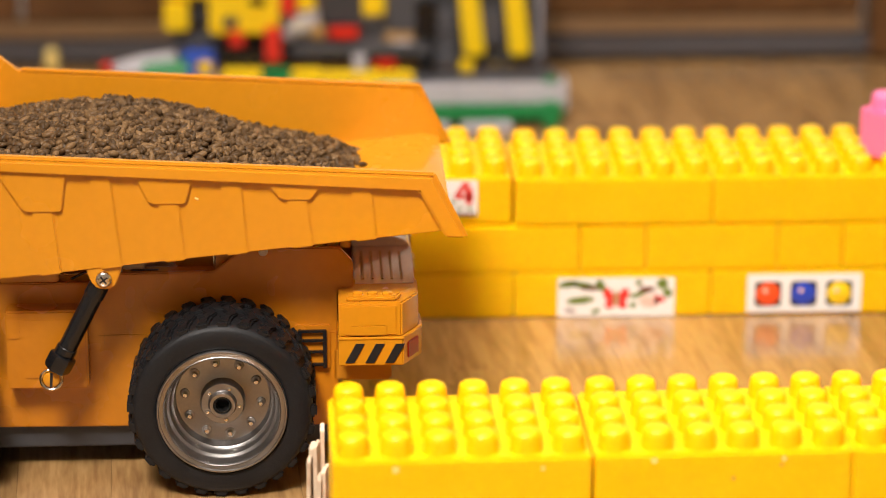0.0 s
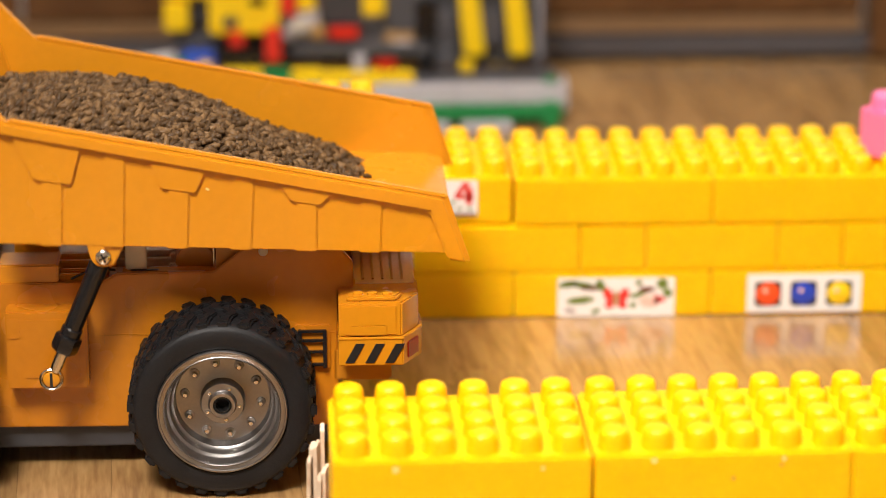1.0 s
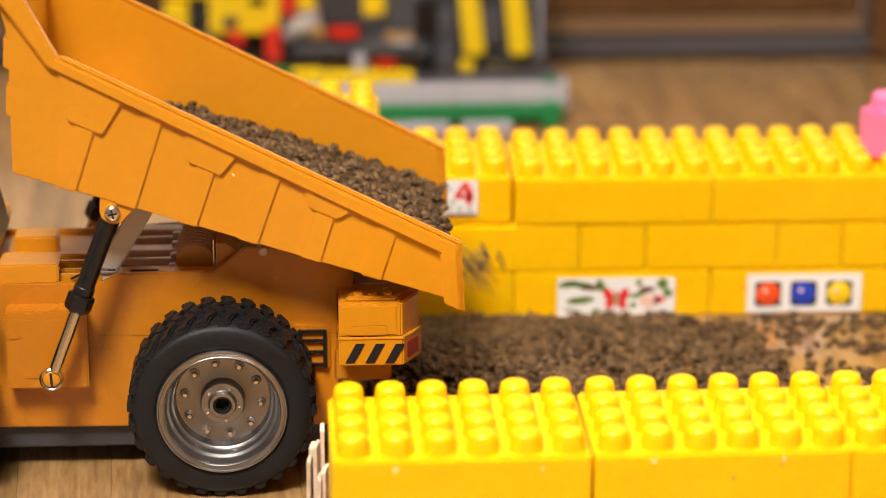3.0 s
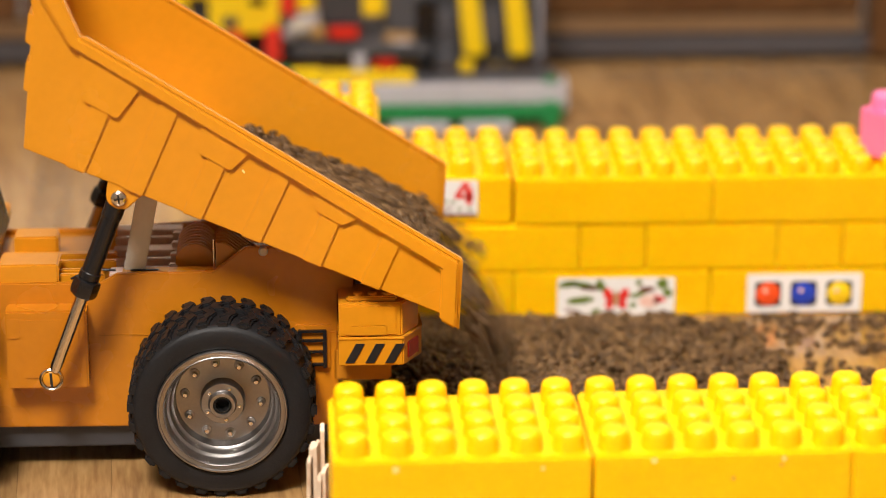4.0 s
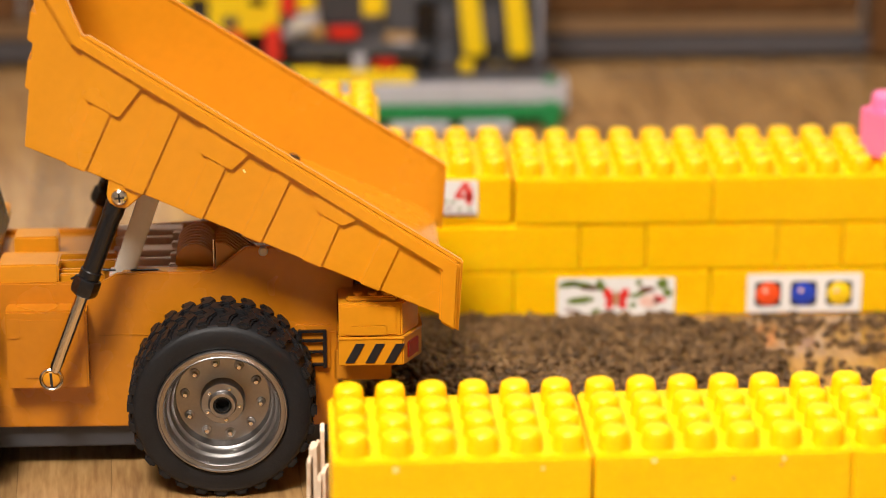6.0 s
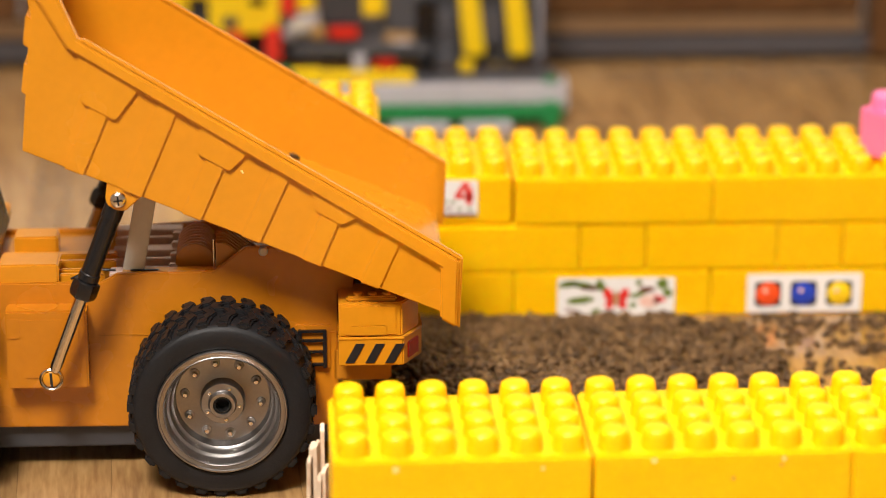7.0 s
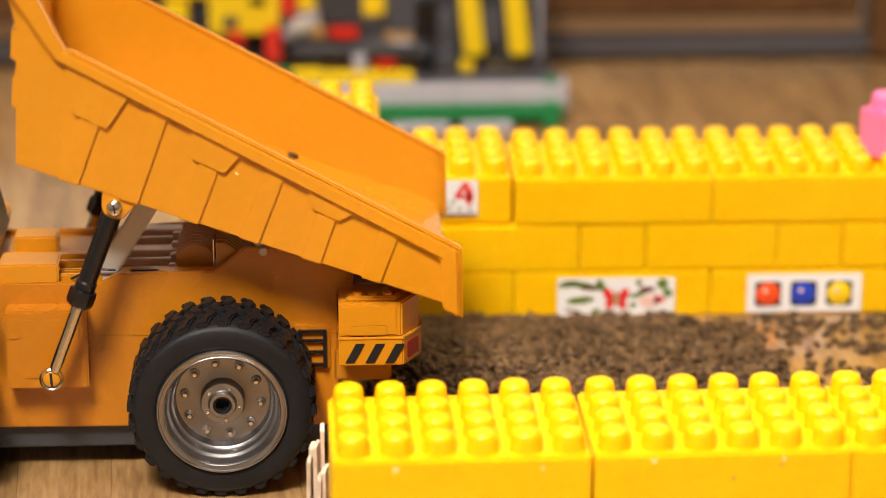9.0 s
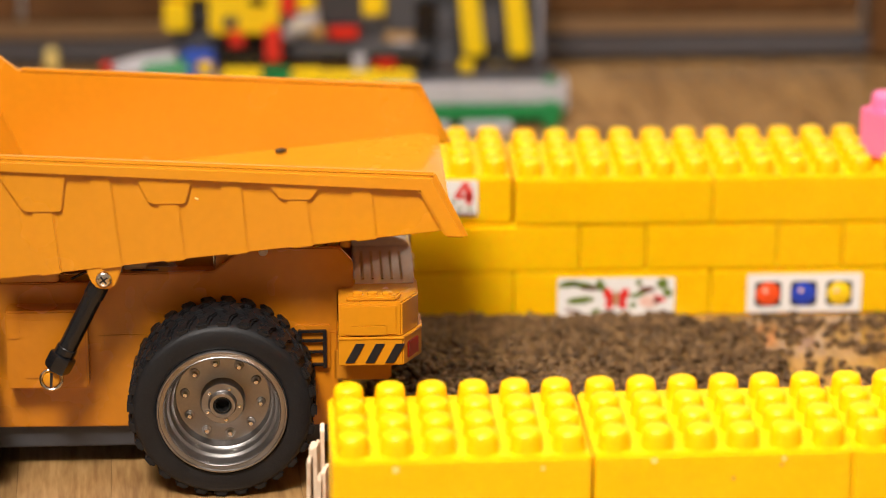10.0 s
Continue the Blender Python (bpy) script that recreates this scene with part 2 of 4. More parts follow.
def disc(rx, rz, segments=20):
    return [(rx * math.cos(a), rz * math.sin(a)) for a in (2 * math.pi * i / segments for i in range(segments))]


def rounded(x0, x1, z0, z1, r=0.0012):
    out = []
    for cx, cz, a0 in ((x1 - r, z1 - r, 0), (x0 + r, z1 - r, 90), (x0 + r, z0 + r, 180), (x1 - r, z0 + r, 270)):
        out += [(cx + r * math.cos(radians(a0 + k * 22.5)), cz + r * math.sin(radians(a0 + k * 22.5))) for k in range(5)]
    return out


def at(profile, x, z, turn=0.0):
    c, s = math.cos(radians(turn)), math.sin(radians(turn))
    return [(x + a * c - b * s, z + a * s + b * c) for a, b in profile]


def stickers():
    # three coloured balls
    y = -0.0006
    s = tagged(new("ball_sticker"), "white sticker with red, blue and yellow balls", "sticker")
    s.matrix_basis = Matrix.Translation((7.12 * U, y, 0.0017))
    w, h = 3.52 * U, 0.0222
    part("paper", prism(rounded(0, w, 0, h), 0, 0.0003, 0), "white", s)
    for i, ink in enumerate(("ball_red", "blue_ink", "yellow_ink")):
        x = w * (0.185 + 0.31 * i)
        part("dark_frame", prism(rounded(x - 0.0072, x + 0.0072, 0.0035, 0.0178, 0.002), -0.0001, 0.00005, 0), "stripe", s)
        part("ball", lathe([(0, 0.0012), (0.003, 0.001), (0.0054, 0.0005), (0.0066, 0.0001)], 28, None, Matrix.Translation((x, -0.0001, 0.0106)) @ SIDE), ink, s, smooth=True)
        part("highlight", prism(at(disc(0.0014, 0.0014), x - 0.0018, 0.0131), -0.0018, -0.0012, 0), "pale_ink", s)
    # leaves and a butterfly
    s = tagged(new("butterfly_sticker"), "white sticker with a red butterfly and green twigs", "sticker")
    s.matrix_basis = pose(1.33 * U, y, 0.0007, 0, 0.25, 0)
    w, h = 3.58 * U, 0.0225
    part("paper", prism(rounded(0, w, 0, h), 0, 0.0003, 0), "white", s)
    for x, z, a, b, t, ink in (
            (0.006, 0.019, 0.005, 0.0016, 10, "green_ink"), (0.013, 0.0185, 0.006, 0.0014, -6, "green_ink"), (0.018, 0.0165, 0.005, 0.0011, 0, "brown_ink"),
            (0.0235, 0.018, 0.0022, 0.003, 30, "green_ink"), (0.0125, 0.0095, 0.0068, 0.0017, 6, "green_ink"), (0.007, 0.0035, 0.003, 0.0007, -12, "brown_ink"),
            (0.021, 0.0032, 0.0025, 0.001, 20, "green_ink"), (0.044, 0.0125, 0.0045, 0.0012, 14, "green_ink"), (0.0445, 0.0195, 0.0016, 0.0014, 0, "green_ink"),
            (0.049, 0.0155, 0.004, 0.0014, 0, "brown_ink"), (0.0575, 0.0188, 0.0028, 0.0026, 0, "green_ink"), (0.0605, 0.0135, 0.0024, 0.002, 0, "green_ink"),
            (0.0505, 0.0085, 0.005, 0.0028, 0, "pale_ink"), (0.0415, 0.0065, 0.0018, 0.0013, 30, "green_ink")):
        part("leaf" if ink == "green_ink" else "twig", prism(at(disc(a * 1.15, b * 1.25, 14), x, z, t), -0.0001, 0.0001, 0), ink, s)
    part("berry", prism(at([(-0.003, -0.003), (0.0045, 0.0), (-0.0025, 0.0035)], 0.056, 0.0095), -0.0001, 0.0001, 0), "red_ink", s)
    for sx in (-1, 1):
        part("wing", prism(at(disc(0.0026, 0.0042, 14), 0.0322 + sx * 0.0042, 0.0125, -sx * 24), -0.0001, 0.0001, 0), "red_ink", s)
        part("wing", prism(at(disc(0.0024, 0.0027, 14), 0.0322 + sx * 0.0036, 0.007, sx * 24), -0.0001, 0.0001, 0), "red_ink", s)
    part("butterfly_body", prism(at(disc(0.0013, 0.005, 12), 0.0322, 0.0105), -0.0002, 0.0001, 0), "tan", s)
    # number picture
    s = tagged(new("number_sticker"), "white sticker with a red figure 4 over green marks", "sticker")
    s.matrix_basis = Matrix.Translation((-2.32 * U, 0.0015, 2 * BH + 0.0055))
    part("paper", prism(rounded(-0.004, 0.0218, 0, 0.0205), 0, 0.0003, 0), "white", s)
    for bar in (((0.0145, 0.0195), (0.0185, 0.0192), (0.0120, 0.0120), (0.0095, 0.0125)), ((0.0095, 0.0128), (0.0200, 0.0120), (0.0195, 0.0098), (0.0095, 0.0102)), ((0.0150, 0.0165), (0.0192, 0.0160), (0.0190, 0.0068), (0.0155, 0.0072))):
        part("figure_stroke", prism(list(bar), -0.0001, 0.0001, 0), "red_ink", s)
    for x, z, a in ((-0.001, 0.0088, 1.9), (0.0042, 0.0085, 1.6), (0.0085, 0.0080, 1.5), (0.0005, 0.0050, 2.0), (0.0062, 0.0046, 1.8), (0.0120, 0.0042, 1.7), (0.0175, 0.0040, 1.6), (0.0015, 0.0122, 1.2)):
        part("mark", prism(at(disc(a * 0.001, 0.0008, 12), x, z, 8), -0.00012, 0.0001, 0), "green_ink" if a < 1.75 else "brown_ink", s)
    part("dark_edge", prism(rounded(-0.003, 0.021, 0.0002, 0.0016, 0.0005), -0.0001, 0.0001, 0), "brown_ink", s)


# ---- the dump truck ----
PX, PZ = 0.0258, 0.111
TRUCK = pose(-0.1509, -0.2294, 0, 0, 0, 0.61)
WIDE = 0.1476


def shape_only(bm, mat):
    ob = part("shape", bm, mat)
    data = ob.data
    bpy.data.objects.remove(ob)
    return data


def tread_block(plan, z0, z1, bevel):
    """A rubber block of the tread: a plan in x and y, raised from z0 to z1."""
    bm = prism(plan, z0, z1, bevel)
    bm.transform(Matrix(((1, 0, 0, 0), (0, 0, 1, 0), (0, 1, 0, 0), (0, 0, 0, 1))))
    return shape_only(bm, "rubber")


CHEVRON = [(-0.0048, -0.0050), (0.0014, -0.0050), (0.0042, -0.0004), (0.0020, 0.0050), (-0.0038, 0.0050), (-0.0013, -0.0001)]
LUG = tread_block(CHEVRON, 0.0, 0.0025, 0.0006)
LUG_BACK = tread_block([(-x, y) for x, y in CHEVRON][::-1], 0.0, 0.0025, 0.0006)
SHOULDER = tread_block([(-0.0034, -0.0004), (0.0031, -0.0004), (0.0036, 0.0048), (0.0050, 0.0092), (0.0014, 0.0095), (-0.0020, 0.0050)], 0.0392, 0.0440, 0.0011)


def wheel(parent, x, y, far=False):
    """A wheel with lugged tyre; its outer face looks to -y."""
    w = new("wheel")
    w.parent = parent
    R = 0.0442
    w.matrix_basis = pose(x, y, R, 0, 0, 180 if far else 0)
    # tyre: z of the lathe is outwards
    prof = [(0.0298, 0.0005), (0.0303, 0.0012), (0.0310, 0.0019), (0.0325, 0.0022), (0.0360, 0.0023), (0.0392, 0.0020), (0.0404, 0.0014), (0.0412, 0.0004), (0.0418, -0.0010), (0.0421, -0.008), (0.0422, -0.017), (0.0421, -0.026), (0.0405, -0.032), (0.037, -0.035), (0.0292, -0.035)]
    bm = lathe(prof, 72, None, SIDE)
    part("tyre", bm, "rubber", w, "black rubber tyre with a smooth side wall", smooth=True)
    lugs = 28
    for i in range(lugs):
        a = 360 / lugs * i
        share("shoulder_lug", SHOULDER, w, pose(0, 0, 0, 0, a + 2, 0))
        for k, yy in enumerate((0.0135, 0.0222, 0.0308)):
            share("lug", LUG_BACK if k % 2 else LUG, w, pose(0, 0, 0, 0, a + (5.5, 10.5, 4.0)[k], 0) @ pose(0, yy, 0.0411))
    rim = lathe([(0.0302, 0.0006), (0.0304, 0.0028), (0.0300, 0.0037), (0.0294, 0.0037), (0.0290, 0.0029), (0.0274, 0.0025), (0.0270, 0.0029), (0.0266, 0.0024), (0.0263, 0.0006), (0.0261, -0.0034), (0.0257, -0.0044), (0.0248, -0.0050), (0.0245, -0.0058), (0.0243, -0.0084), (0.0235, -0.0096), (0.0228, -0.0102), (0.0224, -0.0142), (0.0219, -0.0155), (0.0211, -0.0158), (0.0118, -0.0148), (0.0104, -0.0143), (0.0104, -0.018)], 72, None, SIDE)
    part("rim", rim, "rim", w, "grey metallic dished rim", smooth=True)
    hub = lathe([(0.0105, -0.017), (0.0103, -0.0082), (0.0098, -0.0074), (0.0068, -0.0072), (0.0066, -0.0058), (0.0059, -0.0048), (0.0044, -0.0050), (0.0039, -0.0062), (0.0034, -0.014)], 40, None, SIDE)
    part("hub", hub, "rim", w, "round stepped hub", smooth=True)
    part("axle_bore", lathe([(0.0037, -0.0056), (0.0033, -0.0056), (0.0033, -0.013), (0, -0.013)], 24, None, SIDE), "stripe", w, smooth=True)
    bolt = pad = None
    for i in range(10):
        a = radians(36 * i + 28)
        m = pose(0.0178 * math.cos(a), 0.0153, 0.0178 * math.sin(a))
        if bolt is None:
            pad = part("bolt_pad", lathe([(0.0024, -0.0008), (0.0023, 0.0004), (0.0020, 0.0006), (0, 0.0006)], 16, None, SIDE), "rim", w, m=m, smooth=True)
            bolt = part("bolt", lathe([(0.0014, 0.0), (0.0014, 0.0022), (0.0010, 0.0029), (0, 0.0030)], 8, None, SIDE), "steel", w, m=m, smooth=True)
        else:
            share("bolt_pad", pad.data, w, m)
            share("bolt", bolt.data, w, m)
    nut = None
    for i in range(5):
        a = radians(72 * i + 65)
        m = pose(0.0080 * math.cos(a), 0.0073, 0.0080 * math.sin(a))
        if nut is None:
            nut = part("nut", lathe([(0.0008, -0.0008), (0.0008, 0.0008), (0, 0.0011)], 8, None, SIDE), "steel", w, m=m, smooth=True)
        else:
            share("nut", nut.data, w, m)
    return w


def slope(x):
    """Height of the bed's under edge in the lowered pose."""
    return 0.1181 + x * 0.0983


def rim_top(x):
    return 0.1607 - 0.0566 * x


def bed_side(y0, y1):
    return [(-0.1005, slope(-0.1005)), (0.105, slope(0.105)), (0.0965, rim_top(0.0965) - 0.0004), (-0.1005, rim_top(-0.1005) - 0.0004), (-0.140, 0.1980), (-0.1455, 0.1905), (-0.1265, 0.1730), (-0.1195, 0.153)]


def dump_bed(truck):
    bed = new("dump_bed")
    bed.parent = truck
    bed.matrix_basis = pose(PX, 0, PZ)
    off = Matrix.Translation((-PX, 0, -PZ))

    def piece(name, bm, mat="orange", label="", smooth=True):
        bm.transform(off)
        return part(name, bm, mat, bed, label, smooth=smooth)

    piece("side_wall", prism(bed_side(0, 0), 0.0, 0.0022, 0.0004))
    piece("side_wall", prism(bed_side(0, 0), WIDE - 0.0022, WIDE, 0.0004))
    # floor, with a flared tail lip
    f = [(-0.1, slope(-0.1) + 0.001), (0.1, slope(0.1) + 0.001), (0.108, slope(0.108) - 0.0005), (0.108, slope(0.108) + 0.0012), (0.1, slope(0.1) + 0.0035), (-0.1, slope(-0.1) + 0.0035)]
    piece("bed_floor", prism(f, 0.002, WIDE - 0.002, 0.0003))
    w = [(-0.1, slope(-0.1) + 0.001), (-0.096, slope(-0.1) + 0.003), (-0.1165, 0.160), (-0.1430, 0.1975), (-0.1465, 0.1945), (-0.1205, 0.160)]
    piece("front_wall", prism(w, 0.002, WIDE - 0.002, 0.0003))
    for k, (x, z) in enumerate(((-0.1215, 0.152), (-0.1125, 0.132))):
        piece("front_rib", prism([(x + 0.004, z), (x - 0.0005, z + 0.0005), (x - 0.0052, z + 0.013), (x - 0.0015, z + 0.013)], 0.0005, WIDE - 0.0005, 0.0004))
    # flange round the upper edge
    for y0, y1 in ((-0.0036, 0.0021), (WIDE - 0.0021, WIDE + 0.0036)):
        t = rim_top
        outer = [(-0.1015, t(-0.1015)), (0.0979, t(0.0979)), (0.1130, 0.1256), (0.1040, 0.1261), (0.0922, t(0.0922) - 0.0074), (-0.1035, t(-0.1035) - 0.0060), (-0.1475, 0.1885), (-0.1420, 0.1998)]
        piece("flange", prism(outer, y0, y1, 0.0010))
        lip = [(-0.1013, t(-0.1013) - 0.0005), (0.0980, t(0.0980) - 0.0005), (0.1131, 0.1254), (0.1148, 0.1254), (0.0993, t(0.0993) + 0.0016), (-0.1003, t(-0.1003) + 0.0016)]
        near = y0 < 0.05
        piece("flange_bead", prism(lip, y0 + (0.0016 if near else 0.0002), y1 - (0.0002 if near else 0.0016), 0.0011))
    # raised ribs and trapezoid plates on the outside
    for y0, y1 in ((-0.0012, 0.0006), (WIDE - 0.0006, WIDE + 0.0012)):
        for xb, xt in ((-0.0759, -0.0805), (-0.0480, -0.0524), (-0.0193, -0.0228), (0.0094, 0.0066), (0.0391, 0.0355), (0.0681, 0.0655)):
            hw = 0.0049
            piece("rib", prism([(xb - hw, slope(xb - hw) - 0.0004), (xb + hw, slope(xb + hw) - 0.0004), (xt + hw, rim_top(xt) - 0.0044), (xt - hw, rim_top(xt) - 0.0044)], y0, y1, 0.0006))
        for t0, t1, b0, b1, hgt in ((-0.0984, -0.0673, -0.0873, -0.0698, 0.0184), (-0.0358, -0.0105, -0.0304, -0.0136, 0.0122), (0.0231, 0.0482, 0.0288, 0.0433, 0.0078)):
            zt = rim_top((t0 + t1) / 2) - 0.0062
            prof = [(t0 - 0.001, zt + 0.003), (t0, zt), (b0, zt - hgt + 0.0008), (b0 + 0.002, zt - hgt), (b1 - 0.001, zt - hgt - 0.0002), (b1, zt - hgt + 0.0006), (t1, zt - 0.001), (t1 + 0.0005, zt + 0.002)]
            piece("trapezoid_plate", prism(prof, y0 - (0.0006 if y0 < 0.05 else 0), y1 + (0.0006 if y0 > 0.05 else 0), 0.0004))
    bm = box(-0.0009, 0.0009, -0.0003, 0.0001, -0.0004, 0.0004, 0.0001, None, pose(-0.0088, -0.0001, 0.1457, 0, 25))
    piece("scuff", bm, "pale_speck", "tiny white scuff", smooth=False)
    # brackets and screws for the lifting cylinders
    sx, sz = -0.0522, 0.1075
    for y0, y1, ys, turn in ((0.0004, 0.0036, 0.0002, 0), (WIDE - 0.0036, WIDE - 0.0004, WIDE - 0.0002, 180)):
        prof = [(sx - 0.0105, sz + 0.011), (sx - 0.0056, sz - 0.0018), (sx - 0.0032, sz - 0.0046), (sx + 0.0012, sz - 0.0052), (sx + 0.0054, sz - 0.0034), (sx + 0.0105, sz + 0.011)]
        piece("cylinder_bracket", prism(prof, y0, y1, 0.0006), "orange")
        bm = lathe([(0.0038, -0.001), (0.0038, 0.0004), (0.0033, 0.0012), (0.002, 0.0017), (0, 0.0018)], 28, None, pose(sx, ys, sz, 0, 0, turn) @ SIDE)
        screw = piece("screw", bm, "steel", "bright cross-head screw")
        for ang in (35, 125):
            bm = box(-0.0022, 0.0022, -0.0004, 0.0004, 0.00150, 0.00186, 0, None, pose(sx, ys, sz, 0, 0, turn) @ SIDE @ pose(0, 0, 0, 0, 0, ang))
            piece("screw_slot", bm, "stripe", smooth=False)
    for x in (-0.06, 0.0, 0.05):
        piece("under_beam", box(x, x + 0.008, 0.012, WIDE - 0.012, slope(x) - 0.002, slope(x) + 0.0025, 0.0005), "orange_shade")
    return bed


def lift_cylinder(truck, y, name):
    tube = new(name)
    tube.parent = truck
    bm = lathe([(0.0, 0.0005), (0.0042, 0.0005), (0.0048, -0.002), (0.0048, -0.0115), (0.0044, -0.012), (0.0044, -0.0395), (0.0050, -0.040), (0.0050, -0.043), (0.0044, -0.0435), (0.0044, -0.0445)], 28)
    lathe([(0.0044, -0.0432), (0.0062, -0.0442), (0.0064, -0.0455), (0.0064, -0.0505), (0.0058, -0.0522), (0.0031, -0.0522)], 6, bm)
    part("tube", bm, "black", tube, "glossy black cylinder tube", smooth=True)
    rod = new("piston_rod")
    rod.parent = truck
    ring = bmesh.new()
    part("rod", lathe([(0.0024, 0.0042), (0.0030, 0.0075), (0.0030, 0.054), (0, 0.054)], 20), "steel", rod, "polished steel rod", smooth=True)
    # eye ring
    segs, tube_r, big = 32, 0.0009, 0.0049
    for i in range(segs):
        a = 2 * math.pi * i / segs
        for j in range(8):
            b = 2 * math.pi * j / 8
            rr = big + tube_r * math.cos(b)
            ring.verts.new((rr * math.cos(a), 1.9 * tube_r * math.sin(b), rr * math.sin(a)))
    ring.verts.ensure_lookup_table()
    for i in range(segs):
        for j in range(8):
            p, q = i * 8, ((i + 1) % segs) * 8
            ring.faces.new([ring.verts[k] for k in (p + j, q + j, q + (j + 1) % 8, p + (j + 1) % 8)])
    part("eye_ring", ring, "steel", rod, "chromed eye ring", smooth=True)
    part("eye_pin", lathe([(0.0038, -0.002), (0.0038, 0.0012), (0.0030, 0.0018), (0, 0.0018)], 24, None, SIDE), "orange", rod, smooth=True)
    part("pin_slot", box(-0.0006, 0.0006, -0.0022, -0.0016, -0.0034, 0.0034, 0), "stripe", rod, m=pose(0, 0, 0, 0, -24))
    return tube, rod, y


def dump_truck():
    truck = tagged(new("toy_dump_truck"), "orange plastic toy dump truck with black tyres", "toy truck")
    truck.matrix_basis = TRUCK
    S0, S1 = 0.030, WIDE - 0.030 + 0.0

    def piece(name, bm, mat="orange", label="", smooth=True, rake=True):
        if rake:  # the body rises gently towards the cab
            xs = [v.co.x for v in bm.verts]
            bmesh.ops.translate(bm, verts=bm.verts, vec=(0, 0, -0.0182 * (min(xs) + max(xs)) / 2))
        return part(name, bm, mat, truck, label, smooth=smooth)

    # body sides
    side = [(-0.2, 0.0240), (0.0545, 0.0212), (0.0545, 0.089), (0.0622, 0.089), (0.0622, 0.1035), (0.0560, 0.1105), (0.0122, 0.1118), (-0.003, 0.1000), (-0.048, 0.0995), (-0.056, 0.0952), (-0.2, 0.0962)]
    low_side = side[:6] + [(0.0360, 0.1118), (0.0200, 0.0985), (-0.048, 0.0945), (-0.056, 0.0935), (-0.2, 0.0940)]
    for y0, y1 in ((S0, S0 + 0.003), (S1 - 0.003, S1)):
        piece("body_side", prism(side if y0 == S0 else low_side, y0, y1, 0.0006), "orange_body", rake=False)
    piece("seam", box(-0.058, 0.054, S0 - 0.0003, S0 + 0.001, 0.0687, 0.0690, 0), "orange_shade", smooth=False)
    piece("seam", box(-0.0555, -0.0552, S0 - 0.0003, S0 + 0.001, 0.0635, 0.0690, 0), "orange_shade", smooth=False)
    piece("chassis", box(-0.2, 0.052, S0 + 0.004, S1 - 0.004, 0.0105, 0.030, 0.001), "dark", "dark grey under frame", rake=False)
    piece("deck", box(-0.2, 0.05, S0 + 0.003, S1 - 0.003, 0.087, 0.0915, 0.0004), "orange_shade", rake=False)
    # thin sheet on the deck; its darkened orange stands for a shaded recess
    piece("engine_well", box(-0.0535, 0.003, 0.0405, 0.1045, 0.0910, 0.0921, 0.0003), "orange_shade", "engine well floor with shade put into its orange", rake=False)
    # louvred rear cover
    for i in range(3, 9):
        x = 0.004 + 0.0065 * i
        piece("louvre", prism([(x, 0.0945 + 0.0020 * i), (x + 0.0048, 0.0945 + 0.0020 * i), (x + 0.0058, 0.0985 + 0.0020 * i), (x + 0.001, 0.0985 + 0.0020 * i)], S0 + 0.003, S1 - 0.003, 0.0003), "orange_shade")
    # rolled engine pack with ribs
    piece("engine_pack", lathe([(0, 0), (0.0078, 0), (0.0078, 0.033), (0, 0.033)], 28, None, pose(-0.012, 0.0435, 0.0995, -90)), "orange_shade", "ribbed round engine pack")
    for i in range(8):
        piece("pack_rib", lathe([(0.007, 0), (0.0092, 0.0002), (0.0095, 0.0008), (0.0095, 0.0016), (0.0092, 0.0022), (0.007, 0.0024)], 28, None, pose(-0.012, 0.0432 + 0.0042 * i, 0.0995, -90)), "orange_shade")
    wire = bpy.data.curves.new("wire", "CURVE")
    wire.dimensions, wire.bevel_depth, wire.bevel_resolution = "3D", 0.0006, 2
    line = wire.splines.new("BEZIER")
    line.bezier_points.add(2)
    for p, (x, z) in zip(line.bezier_points, ((-0.070, 0.0962), (-0.060, 0.1002), (-0.049, 0.1003))):
        p.co, p.handle_left_type, p.handle_right_type = (x, 0.0335, z), "AUTO", "AUTO"
    wire.materials.append(M["black"])
    tagged(new("wire", wire), "thin black wire").parent = truck
    piece("pack_stay", lathe([(0.0006, 0), (0.0006, 0.018), (0, 0.018)], 10, None, pose(-0.0030, 0.0365, 0.0955)), "steel")
    # slats, bars and clips carry the reflected paleness as colour
    for y in (0.0405, 0.072, 0.1035):
        piece("deck_slat", box(-0.0525, -0.0205, y, y + 0.0085, 0.0925, 0.0957, 0.0005), "sheen_pad", "glossy deck slat with a pale sheen in its colour")
    for y in (0.0585, 0.0900):
        piece("deck_bar", box(-0.0525, -0.0205, y, y + 0.0030, 0.0925, 0.0962, 0.0005), "sheen_pad")
    for y in (0.0430, 0.0585, 0.0750, 0.0900):
        piece("slat_clip", box(-0.0245, -0.0200, y, y + 0.0034, 0.0950, 0.0988, 0.0005), "sheen_pad")
    for y in (0.0345, 0.039, 0.0435, 0.048, 0.0525, 0.057, 0.0615):
        piece("fin", prism([(-0.0020, 0.0925), (0.0170, 0.0925), (0.0170, 0.1010), (0.0025, 0.1125), (-0.0020, 0.1125)], y, y + 0.0016, 0.0003), "orange_shade")
    piece("deck_slit", box(-0.0420, -0.0290, S0 + 0.0034, S0 + 0.0050, 0.0990, 0.0994, 0), "stripe", smooth=False)
    piece("deck_ledge", box(-0.0460, 0.0000, S0 + 0.0025, S0 + 0.0095, 0.0950, 0.0990, 0.0004))
    # boxes and rails on the deck behind the cab
    piece("battery_box", box(-0.1035, -0.0755, 0.0315, 0.0495, 0.0930, 0.1025, 0.0009))
    piece("battery_box", box(-0.0995, -0.0785, 0.069, 0.083, 0.0915, 0.1035, 0.0009))
